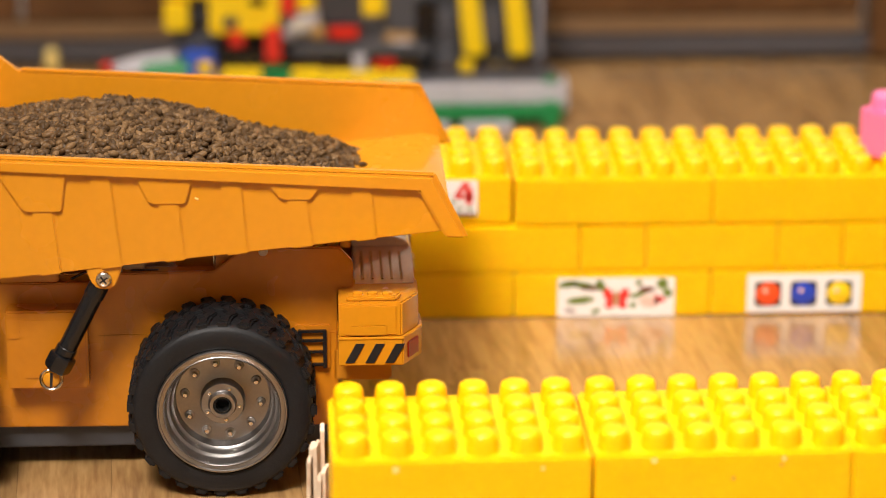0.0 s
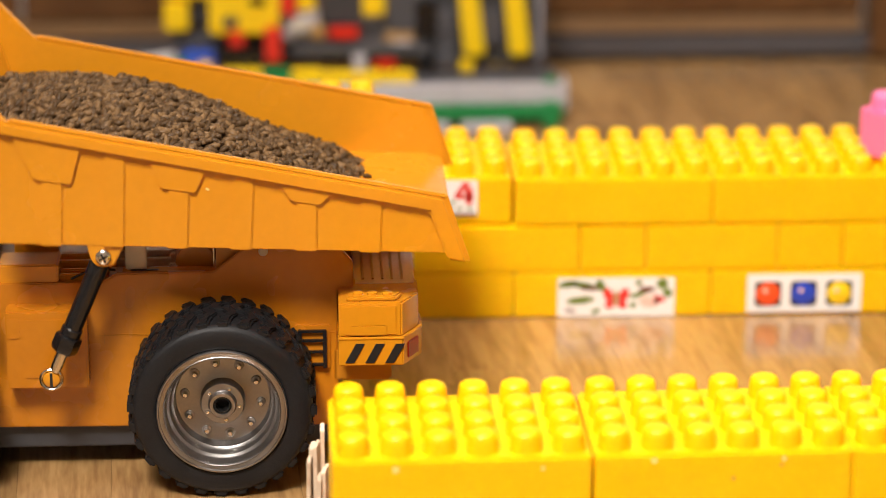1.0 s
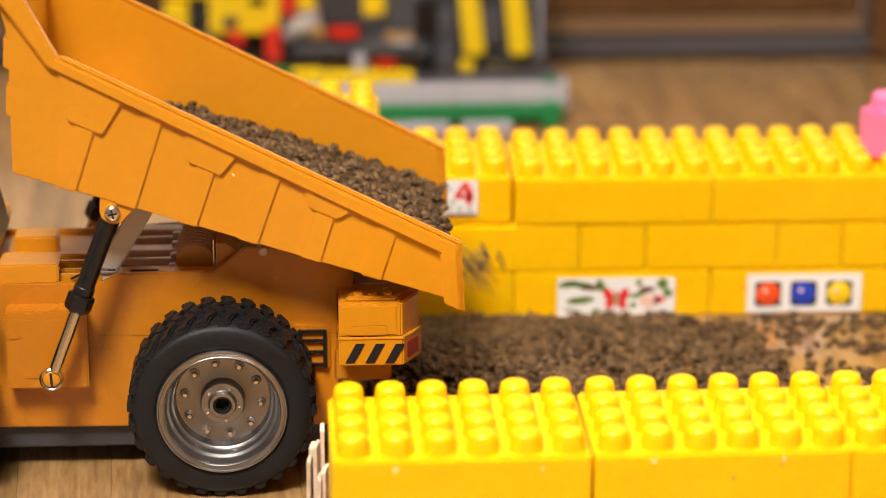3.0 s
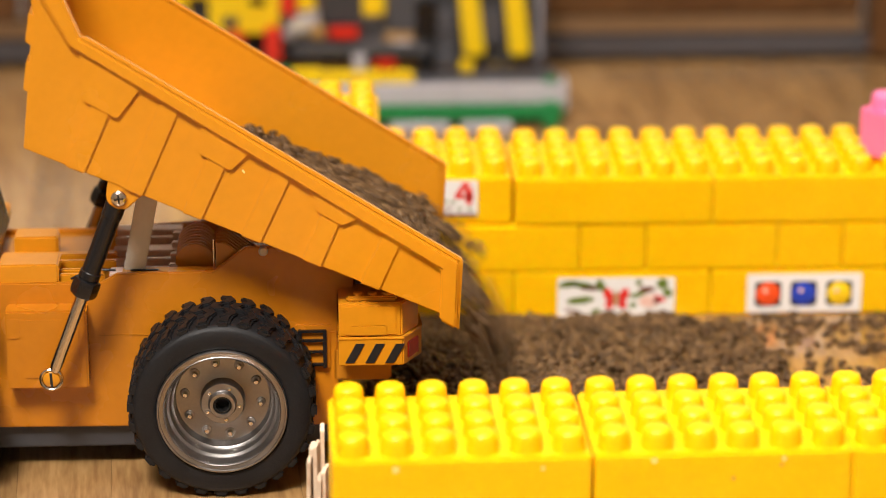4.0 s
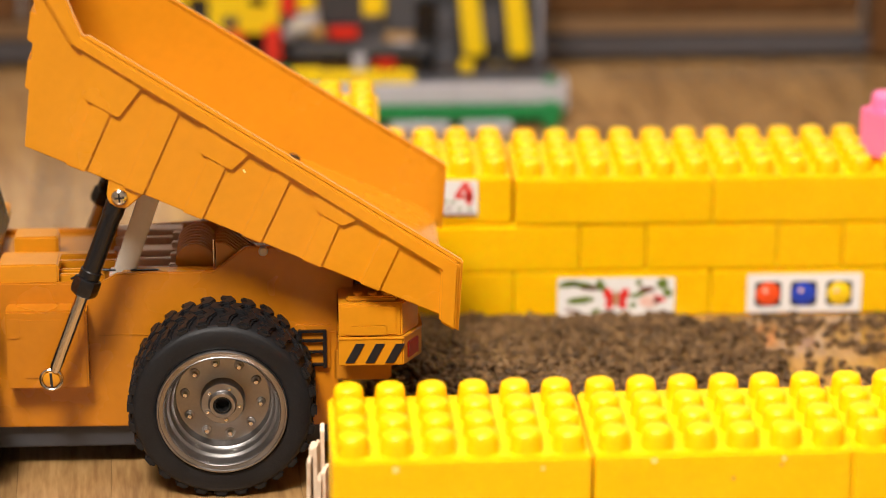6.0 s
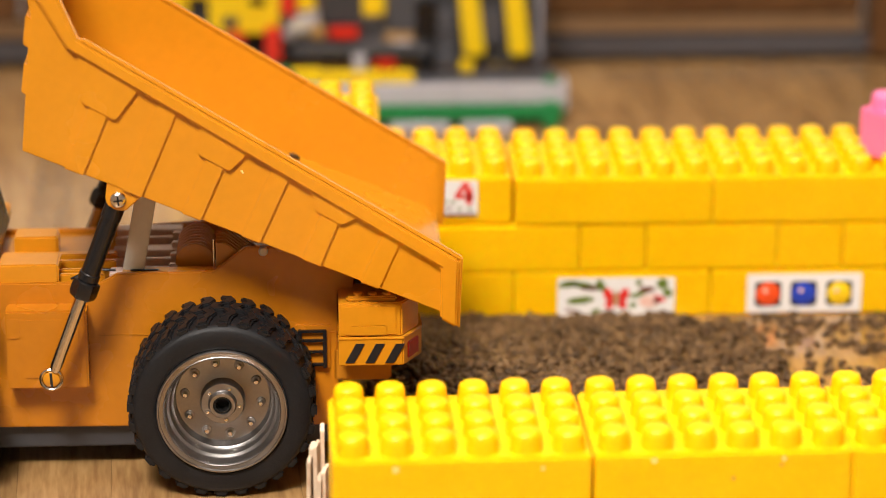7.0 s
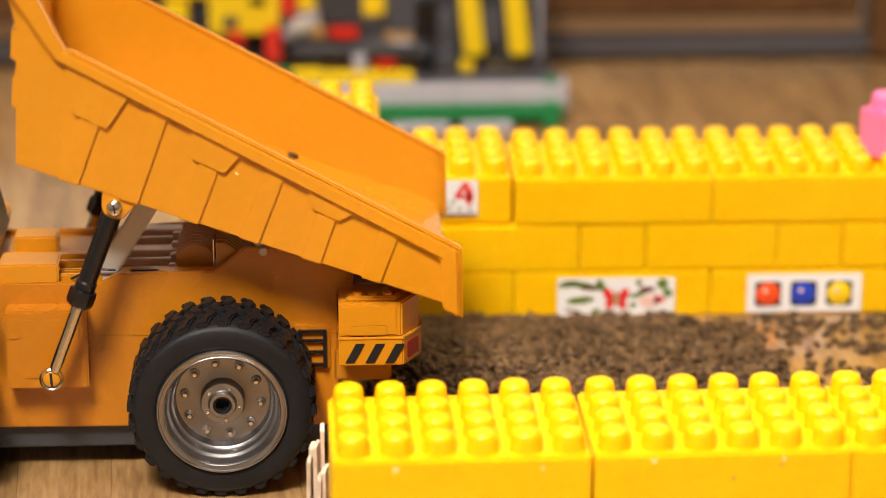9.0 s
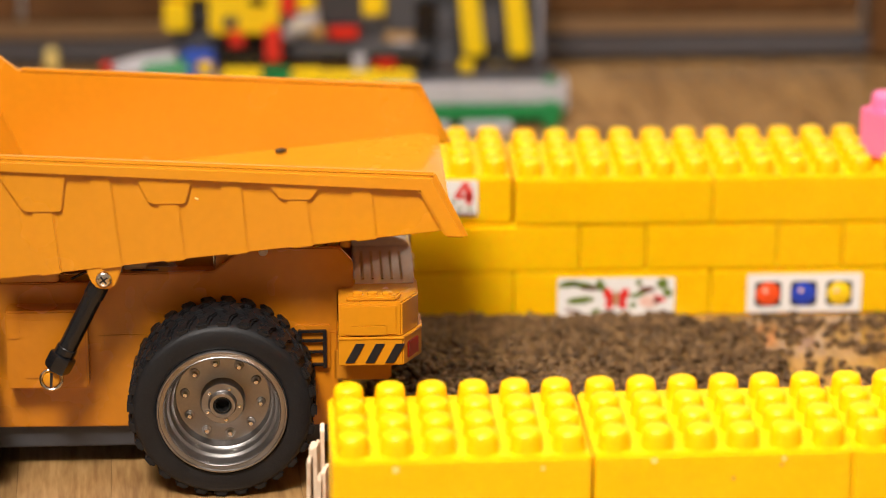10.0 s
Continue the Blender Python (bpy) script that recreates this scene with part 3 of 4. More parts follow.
    for y0, z in ((0.053, 0.0968), (0.060, 0.0978), (0.066, 0.0965)):
        piece("rail", box(-0.105, -0.050, y0, y0 + 0.0032, 0.0925, z, 0.0006))
    piece("short_rail", box(-0.0755, -0.055, 0.0355, 0.0382, 0.0905, 0.0965, 0.0006))
    piece("short_rail", box(-0.0755, -0.055, 0.0425, 0.0452, 0.0905, 0.0965, 0.0006))
    piece("hinge_pin", lathe([(0.0022, -0.001), (0.0022, 0.0012), (0.0017, 0.0018), (0, 0.0018)], 20, None, pose(0.0203, 0.0295, 0.1102) @ SIDE), "nylon")
    # side box with a panelled face
    piece("side_box", box(-0.1003, -0.0625, 0.0195, 0.031, 0.0448, 0.0838, 0.0009), "orange_body")
    piece("side_box_panel", box(-0.0925, -0.066, 0.0190, 0.0202, 0.0505, 0.0800, 0.0004), "orange_body")
    piece("side_box_strip", box(-0.0995, -0.0935, 0.0191, 0.0202, 0.0700, 0.0800, 0.0003), "orange_body")
    # ladder
    for x in (0.0358, 0.0476):
        piece("ladder_rail", box(x, x + 0.0018, 0.0262, 0.0285, 0.0525, 0.0715, 0.0003), "black")
    for z in (0.0535, 0.0598, 0.0655, 0.0702):
        piece("ladder_rung", box(0.0362, 0.0490, 0.0264, 0.0283, z, z + 0.0013, 0.0003), "black")
    piece("ladder_back", box(0.0345, 0.0510, 0.0285, 0.0305, 0.0515, 0.0735, 0.0004), "orange_body")
    # rear corner boxes, striped, with tail lamps
    for flip in (0, 1):
        m = Matrix.Translation((0, WIDE, 0)) @ Matrix.Diagonal((1, -1, 1, 1)) if flip else Matrix()
        def plan(pts, z0, z1, bevel, name, mat="orange"):
            bm = prism(pts, z0, z1, bevel)  # drawn in x and y, lifted along z
            bm.transform(Matrix(((1, 0, 0, 0), (0, 0, 1, 0), (0, 1, 0, 0), (0, 0, 0, 1))))
            bm.transform(m)
            return piece(name, bm, mat)
        up = [(0.0550, 0.008), (0.0842, 0.008), (0.0925, 0.022), (0.0925, 0.042), (0.0550, 0.042)]
        plan(up, 0.0752, 0.0922, 0.0008, "corner_box")
        low = [(0.0548, 0.0072), (0.0850, 0.0072), (0.0940, 0.022), (0.0940, 0.042), (0.0548, 0.042)]
        plan(low, 0.0612, 0.0750, 0.0006, "striped_bumper")
        plan([(0.0545, 0.0068), (0.0852, 0.0068), (0.0943, 0.022), (0.0943, 0.03), (0.0545, 0.03)], 0.0742, 0.0756, 0.0004, "bumper_ledge")
        for name, b in (("corner_panel", (0.0572, 0.0818, 0.0074, 0.0086, 0.0765, 0.0908)), ("corner_plate", (0.0605, 0.0775, 0.0070, 0.0082, 0.0762, 0.0812))):
            bm = box(*b, 0.0004)
            bm.transform(m)
            piece(name, bm)
        plan([(0.0585, 0.0100), (0.0820, 0.0100), (0.0845, 0.017), (0.0585, 0.017)], 0.0920, 0.0946, 0.0008, "lid")
        for i in range(3):
            bm = lathe([(0.0024, 0), (0.0023, 0.0012), (0.0018, 0.0015), (0, 0.0015)], 18, None, pose(0.064 + 0.0068 * i, 0.0135, 0.0944))
            bm.transform(m)
            piece("lid_button", bm)
        for i in range(3):
            x = 0.0578 + 0.0093 * i
            bm = prism([(x, 0.0628), (x + 0.0042, 0.0628), (x + 0.0092, 0.0722), (x + 0.0050, 0.0722)], 0.0067, 0.0075, 0)
            bm.transform(m)
            piece("hazard_stripe", bm, "stripe", "black slanted stripe", smooth=False)
        bm = box(-0.0050, 0.0050, -0.0006, 0.0010, -0.0042, 0.0042, 0.0005, None, pose(0.0896, 0.0146, 0.0680, 0, 0, 58))
        bm.transform(m)
        piece("tail_lamp", bm, "red_lens", "dark red tail lamp lens")
    # rear deck and step: bright reflection painted as a pale base
    piece("rear_deck", box(0.0626, 0.0915, 0.034, WIDE - 0.034, 0.072, 0.0925, 0.0006), "sheen_pad", "glossy rear deck with slots")
    piece("rear_step", prism([(0.0626, 0.0925), (0.0912, 0.0925), (0.0885, 0.0955), (0.0626, 0.1045)], 0.088, WIDE - 0.035, 0.0006), "sheen_pad", "raised rear step")
    for i in range(5):
        x = 0.0665 + 0.0046 * i
        piece("deck_slot", box(x, x + 0.0011, 0.040, 0.080, 0.0921, 0.0929, 0), "tan", smooth=False)
    piece("tow_block", box(0.052, 0.080, 0.030, WIDE - 0.030, 0.045, 0.0612, 0.001), "orange_shade")
    # cab back
    piece("cab", prism([(-0.21, 0.03), (-0.1085, 0.03), (-0.1085, 0.0935), (-0.112, 0.0965), (-0.21, 0.10)], S0 + 0.002, S1 - 0.002, 0.001))
    # fender and tower are out of view, added to shade the body's left
    piece("shade_fender", box(-0.22, -0.108, 0.002, WIDE - 0.002, 0.0915, 0.0985, 0.001), rake=False)
    piece("shade_tower", prism([(-0.22, 0.0985), (-0.118, 0.0985), (-0.134, 0.152), (-0.22, 0.152)], 0.012, WIDE - 0.012, 0.002), rake=False)
    piece("cab_window", box(-0.002, 0.002, 0.05, 0.112, 0.0, 0.042, 0.0006, None, pose(-0.1075, 0, 0.097, 0, -13)), "black", "dark cab rear pane")
    wheel(truck, 0.0003, -0.005)
    wheel(truck, 0.0003, WIDE + 0.005, True)
    wheel(truck, -0.1495, -0.005)
    wheel(truck, -0.1495, WIDE + 0.005, True)
    piece("axle", lathe([(0, 0), (0.003, 0), (0.003, 0.13), (0, 0.13)], 16, None, pose(0.0003, 0.008, 0.0442, -90)), "dark")
    piece("axle", lathe([(0, 0), (0.003, 0), (0.003, 0.13), (0, 0.13)], 16, None, pose(-0.1495, 0.008, 0.0442, -90)), "dark")
    bed = dump_bed(truck)
    lever = part("lift_lever", box(-0.005, 0.005, 0.0, 0.0022, -0.02, 0.048, 0.0008), "nylon", truck, "milky white lifting lever")
    near = lift_cylinder(truck, 0.0068, "lift_cylinder")
    far = lift_cylinder(truck, WIDE - 0.0068, "lift_cylinder")
    return truck, bed, lever, near, far


# ---- craft sticks beside the near wall ----
def craft_sticks():
    rnd = random.Random(9)
    for x, y, top, lean in ((-0.1098, -0.292, 0.0448, 0.6), (-0.1085, -0.286, 0.0490, 0.2), (-0.1062, -0.289, 0.0512, -0.4), (-0.1040, -0.284, 0.0570, -0.2), (-0.1024, -0.294, 0.0415, -0.3), (-0.1052, -0.297, 0.0385, 0.5)):
        prof = [(-0.0046, 0), (0.0046, 0), (0.0047, top * 0.6), (0.0044, top - 0.0022), (0.0026, top - 0.0004), (0.0004, top - 0.0009), (-0.0018, top), (-0.0043, top - 0.0018), (-0.0047, top * 0.55)]
        bm = prism(prof, -0.0009, 0.0009, 0.0003)
        ob = part("craft_stick", bm, "stick_wood", m=pose(x, y, 0, 0, lean, 82 + rnd.uniform(-10, 10)))
        tagged(ob, "pale wooden craft stick standing on edge by the wall", "craft stick", "craft sticks beside the wheel")


# ---- far toys ----
def px_box(x0, x1, y0, y1, yy, depth):
    """A block given by where it spans in the far row, in hundredths of its grid."""
    s = 1 / 2590
    return ((x0 - 838.5) * s, (x1 - 838.5) * s, yy, yy + depth, max(0.0, 0.0735 - y1 * 0.000401), 0.0735 - y0 * 0.000401)


def far_toys():
    toy = tagged(new("toy_crane_vehicle"), "yellow and dark grey model crane vehicle of small building parts", "toy vehicle")
    for name, x0, x1, y0, y1, yy, d, mat in (
            ("chassis", 300, 765, 72, 112, 0.45, 0.05, "mid_grey"), ("cab", 368, 492, -40, 60, 0.43, 0.06, "toy_yellow"), ("cab_roof", 288, 372, -30, 8, 0.45, 0.05, "toy_yellow"),
            ("cab_front", 287, 330, 14, 60, 0.44, 0.05, "toy_yellow"), ("cab_glass", 330, 366, 8, 62, 0.46, 0.03, "dark"), ("hood_window", 440, 470, -6, 8, 0.428, 0.01, "black"),
            ("track_block", 392, 470, 82, 112, 0.42, 0.03, "black"), ("red_pin", 402, 430, 58, 80, 0.425, 0.01, "red"), ("red_lever", 467, 495, 42, 100, 0.415, 0.012, "red"),
            ("red_upper", 495, 522, -40, 28, 0.43, 0.02, "red"), ("yellow_upper", 522, 556, -40, 26, 0.44, 0.02, "toy_yellow"), ("gear_block", 500, 562, 30, 78, 0.44, 0.03, "grey"),
            ("gear", 512, 545, 36, 58, 0.43, 0.01, "nylon"), ("gold_pin", 548, 572, 46, 70, 0.43, 0.01, "tan"), ("dark_panel", 566, 640, -40, 52, 0.44, 0.04, "dark"),
            ("yellow_strut", 640, 680, -40, 36, 0.44, 0.012, "toy_yellow"), ("grey_panel", 682, 772, -40, 98, 0.45, 0.04, "mid_grey"), ("black_motor", 735, 772, 10, 75, 0.435, 0.02, "black"),
            ("red_plate", 580, 632, 54, 70, 0.43, 0.02, "red"), ("tan_beam", 678, 732, 66, 80, 0.435, 0.01, "tan"), ("lower_beam", 520, 760, 80, 100, 0.43, 0.02, "mid_grey"),
            ("ramp_block", 766, 966, -40, 134, 0.45, 0.05, "dark"), ("ramp_side", 946, 968, -40, 132, 0.44, 0.06, "mid_grey"), ("ramp_grille", 852, 892, 30, 95, 0.445, 0.01, "mid_grey"),
            ("dark_skirt", 560, 760, 100, 116, 0.44, 0.03, "black"), ("red_foot", 660, 700, 108, 125, 0.43, 0.01, "red"), ("yellow_peg", 814, 838, 114, 134, 0.434, 0.01, "toy_yellow"), ("yellow_peg", 874, 880, 118, 124, 0.434, 0.01, "toy_yellow"), ("yellow_peg", 902, 908, 118, 124, 0.434, 0.01, "toy_yellow"), ("pale_post", 954, 959, -40, 108, 0.434, 0.006, "grey"), ("ramp_plate", 862, 884, 42, 90, 0.443, 0.004, "mid_grey"), ("motor_frame", 770, 806, 30, 128, 0.440, 0.02, "mid_grey"), ("motor_boss", 780, 794, 56, 64, 0.436, 0.008, "mid_grey"), ("black_hose", 738, 768, 100, 128, 0.432, 0.012, "black"), ("grey_pin", 690, 730, 76, 86, 0.433, 0.008, "grey"), ("side_window", 392, 420, 28, 48, 0.428, 0.006, "dark"), ("red_knob", 404, 424, 52, 66, 0.424, 0.008, "red"), ("grey_leg", 622, 645, 95, 128, 0.425, 0.01, "grey")):
        part(name, box(*px_box(x0, x1, y0, y1, yy, d), 0.0012), mat, toy)
    for x0 in (811, 892):
        a = px_box(x0, x0 + 36, 6, 106, 0.436, 0.008)
        w = a[1] - a[0]
        bm = prism([(a[0] - 0.001, a[5] + 0.012), (a[0] + w - 0.001, a[5] + 0.012), (a[1] + 0.0046, a[4] + 0.002), (a[1] + 0.0026, a[4]), (a[0] + 0.0060, a[4]), (a[0] + 0.0042, a[4] + 0.002)], 0.436, 0.444, 0.001)
        part("yellow_ramp_arm", bm, "toy_yellow", toy)
    # road plate
    plate = tagged(new("toy_road_plate"), "light grey and green model road plate standing on the floor", "toy road")
    for i, (x0, x1) in enumerate(((-0.145, -0.0705), (-0.070, -0.0145), (-0.014, 0.0200), (0.0205, 0.0578))):
        part("grey_panel", box(x0, x1, 0.372, 0.380, 0.0148, 0.0282, 0.0008), "grey", plate)
    part("green_beam", box(-0.075, 0.0565, 0.364, 0.374, 0.0058, 0.0145, 0.0015), "green", plate)
    part("green_pin", box(0.043, 0.0535, 0.362, 0.376, 0.0, 0.0172, 0.0015), "green", plate)
    part("green_peg", box(0.044, 0.0525, 0.374, 0.3795, 0.0282, 0.032, 0.001), "green", plate)
    part("end_cap", box(0.0581, 0.060, 0.370, 0.40, 0.010, 0.0282, 0.0005), "grey", plate)
    part("deck_plate", box(-0.145, 0.0575, 0.381, 0.45, 0.010, 0.0185, 0.0008), "mid_grey", plate)
    for x0, x1 in ((-0.06, -0.02), (-0.012, 0.022)):
        part("foot_tile", box(x0, x1, 0.358, 0.372, 0.0, 0.0054, 0.0008), "grey", plate)
    row = tagged(new("toy_brick_row"), "low row of yellow and green model bricks on the road plate", "toy bricks")
    for x0, x1, mat, top in ((-0.1725, -0.146, "toy_yellow", 0.0298), (-0.1445, -0.1265, "green", 0.030), (-0.1255, -0.104, "toy_yellow", 0.0292), (-0.1035, -0.081, "toy_yellow", 0.0275), (-0.0805, -0.0615, "toy_yellow", 0.0275), (-0.061, -0.0425, "toy_yellow", 0.0268)):
        part("low_brick", box(x0, x1, 0.402, 0.418, 0.0186, top, 0.001), mat, row)
    # curved tube toy
    tube = tagged(new("toy_rocket"), "white and green rounded toy lying on a blue stand", "toy")
    part("hull", lathe([(0, 0), (0.005, 0.003), (0.0085, 0.012), (0.0105, 0.026), (0.0112, 0.05), (0, 0.05)], 28, None, pose(-0.254, 0.43, 0.022, 0, 84)), "grey", tube, "white rounded hull", smooth=True)
    part("belly", lathe([(0, 0.016), (0.0075, 0.02), (0.0085, 0.05), (0, 0.05)], 24, None, pose(-0.246, 0.4205, 0.0235, 0, 86)), "green", tube, smooth=True)
    part("nose_light", lathe([(0, 0), (0.004, 0.002), (0.005, 0.008), (0, 0.008)], 18, None, pose(-0.256, 0.425, 0.026, 0, 60)), "red", tube, smooth=True)
    part("stand", box(-0.2005, -0.178, 0.42, 0.44, 0.0, 0.0375, 0.002), "blue", tube, "blue stand")
    part("stand_tag", box(-0.190, -0.180, 0.4185, 0.4205, 0.024, 0.034, 0.001), "toy_yellow", tube)
    part("foot", box(-0.245, -0.205, 0.424, 0.44, 0.0, 0.012, 0.001), "green", tube)
    knob = part("yellow_toy_knob", lathe([(0, 0), (0.0055, 0), (0.006, 0.002), (0.0045, 0.007), (0.005, 0.0115), (0.004, 0.0138), (0, 0.0142)], 20, None, pose(-0.300, 0.530, 0.0)), "pale_speck", smooth=True)
    tagged(knob, "small pale yellow plastic knob on the floor", "toy")


# ---- seeds ----
def seed_shape(bm, m, rnd):
    """One plump seed with blunt ends."""
    L, w, h = rnd.uniform(0.0026, 0.0033), rnd.uniform(0.00155, 0.0019), rnd.uniform(0.0013, 0.0017)
    rings = []
    for u, k in ((-1, 0.0), (-0.82, 0.66), (-0.25, 1.0), (0.38, 0.97), (0.85, 0.62), (1, 0.0)):
        n = 1 if k == 0 else 6
        rings.append([bm.verts.new(m @ Vector((u * L, k * w * math.cos(a), k * h * math.sin(a)))) for a in (math.pi / 3 * i for i in range(n))])
    for a, b in zip(rings, rings[1:]):
        for i in range(6):
            j = (i + 1) % 6
            if len(a) == 1:
                bm.faces.new((a[0], b[j], b[i]))
            elif len(b) == 1:
                bm.faces.new((a[i], a[j], b[0]))
            else:
                bm.faces.new((a[i], a[j], b[j], b[i]))


def clump_mesh(count, rad, thick, rnd):
    bm = bmesh.new()
    for k in range(count):
        a, rr = rnd.uniform(0, 6.283), rad * math.sqrt(rnd.random())
        z = thick * rnd.random() * (1 - 0.55 * (rr / rad) ** 2) if rad > 0.003 else 0.0
        seed_shape(bm, pose(rr * math.cos(a), rr * math.sin(a), z + 0.001, rnd.uniform(-180, 180), rnd.gauss(0, 22), rnd.uniform(0, 360)), rnd)
    ob = part("clump_shape", bm, "seed")
    ob.data.shade_smooth()
    data = ob.data
    bpy.data.objects.remove(ob)
    return data


def ramp(rows, t):
    for (t0, a), (t1, b) in zip(rows, rows[1:]):
        if t <= t1:
            k = max(0.0, (t - t0) / (t1 - t0))
            return a + (b - a) * k
    return rows[-1][1]


TILT = [(0, 0), (0.6, 0), (0.7, 1.2), (0.8, 3.2), (0.9, 5.4), (1.0, 7.86), (1.1, 10.1), (1.2, 12.7), (1.3, 15.5), (1.4, 18.1), (1.5, 20.8), (1.6, 23.2), (1.7, 25.6), (1.8, 27.5), (1.9, 29.1),
        (2.0, 30.2), (2.1, 29.9), (2.2, 29.1), (2.3, 27.3), (2.4, 25.2), (2.5, 23.85), (2.6, 23.3), (2.7, 23.2), (3.1, 24.2), (3.5, 28.2), (3.8, 29.9), (3.9, 29.8), (4.0, 29.4), (4.1, 28.1), (4.2, 27.5), (4.5, 27.6),
        (4.8, 27.5), (5.0, 29.1), (5.2, 29.9), (5.5, 29.9), (5.7, 29.9), (6.3, 29.7), (6.8, 28.7), (7.0, 28.8), (7.15, 28.9), (7.3, 29.8), (7.5, 29.9), (8.0, 29.5), (8.2, 29.8), (8.5, 29.9), (8.8, 29.5), (8.9, 28.1),
        (9.0, 25.6), (9.1, 22.9), (9.2, 20.1), (9.3, 17.0), (9.4, 13.8), (9.5, 10.27), (9.6, 6.8), (9.7, 3.9), (9.8, 1.3), (9.9, 0.1), (10.0, 0)]
GONE = [(0, 0), (1.68, 0), (1.8, 0.04), (2.0, 0.23), (2.2, 0.45), (2.4, 0.62), (2.5, 0.675), (2.7, 0.725), (3.5, 0.745), (3.8, 0.775), (4.1, 0.85), (4.5, 0.882), (5.0, 0.95), (5.25, 0.988), (5.45, 1.0), (10, 1.0)]
LONG = [(0, 0.206), (1.8, 0.206), (2.1, 0.2), (2.3, 0.178), (2.5, 0.165), (2.7, 0.155), (3.8, 0.114), (4.5, 0.085), (5.0, 0.077), (5.2, 0.065), (5.4, 0.04), (5.6, 0.02), (10, 0.02)]
DEEP = [(0, 0.032), (1.8, 0.032), (2.0, 0.028), (2.2, 0.020), (2.5, 0.013), (2.7, 0.012), (3.8, 0.008), (4.5, 0.0035), (5.0, 0.0015), (5.3, 0.0), (10, 0.0)]
HEAP = [(-0.12, 0.0415), (-0.1045, 0.046), (-0.073, 0.047), (-0.033, 0.039), (-0.011, 0.032), (0.0064, 0.024), (0.026, 0.0155), (0.044, 0.0075), (0.054, 0.0026), (0.062, 0.0004), (0.12, 0.0)]


def exit_time(q):
    for (t0, a), (t1, b) in zip(GONE, GONE[1:]):
        if q <= b and b > a:
            return t0 + (t1 - t0) * (q - a) / (b - a)
    return 5.55


def in_bed(q, side, v, t):
    """Place of a clump in the bed's lowered space: order q from the tail, side 0..1 across, v depth below the surface."""
    y = 0.011 + (WIDE - 0.022) * side
    across = 1 - 0.75 * (2 * side - 1) ** 2
    s0 = 0.046 + 0.165 * q
    if q < 0.00041:  # a few that have rolled ahead
        s0 = 0.046 - 12 * q
    x0 = 0.105 - s0
    z0 = ramp(HEAP, x0) - 0.017 * (1 - across) * min(1, s0 / 0.07 - 0.4)
    F, L = ramp(GONE, t), ramp(LONG, t)
    u = max(0.0, min(1.0, (q - F) / max(1e-3, 1 - F)))
    s1 = L * u + 0.006
    prof = min(1.0, 0.7 + 1.0 * u) * min(1.0, (1 - u) * 5 + 0.3)
    z1 = ramp(DEEP, t) * prof * (0.72 + 0.28 * across)
    k = max(0.0, min(1.0, (t - 1.62) / 0.3))
    k = k * k * (3 - 2 * k)
    s, z = s0 + (s1 - s0) * k, z0 + (z1 - z0) * k
    x = max(0.105 - s, -0.090 - 0.40 * z)  # the sloping front wall holds them
    return Vector((x, y, slope(x) + 0.0037 + max(0.0, z - v * min(z, 0.018))))


def bed_pose(t):
    return TRUCK @ pose(PX, 0, PZ, 0, ramp(TILT, t), 0) @ pose(-PX, 0, -PZ)


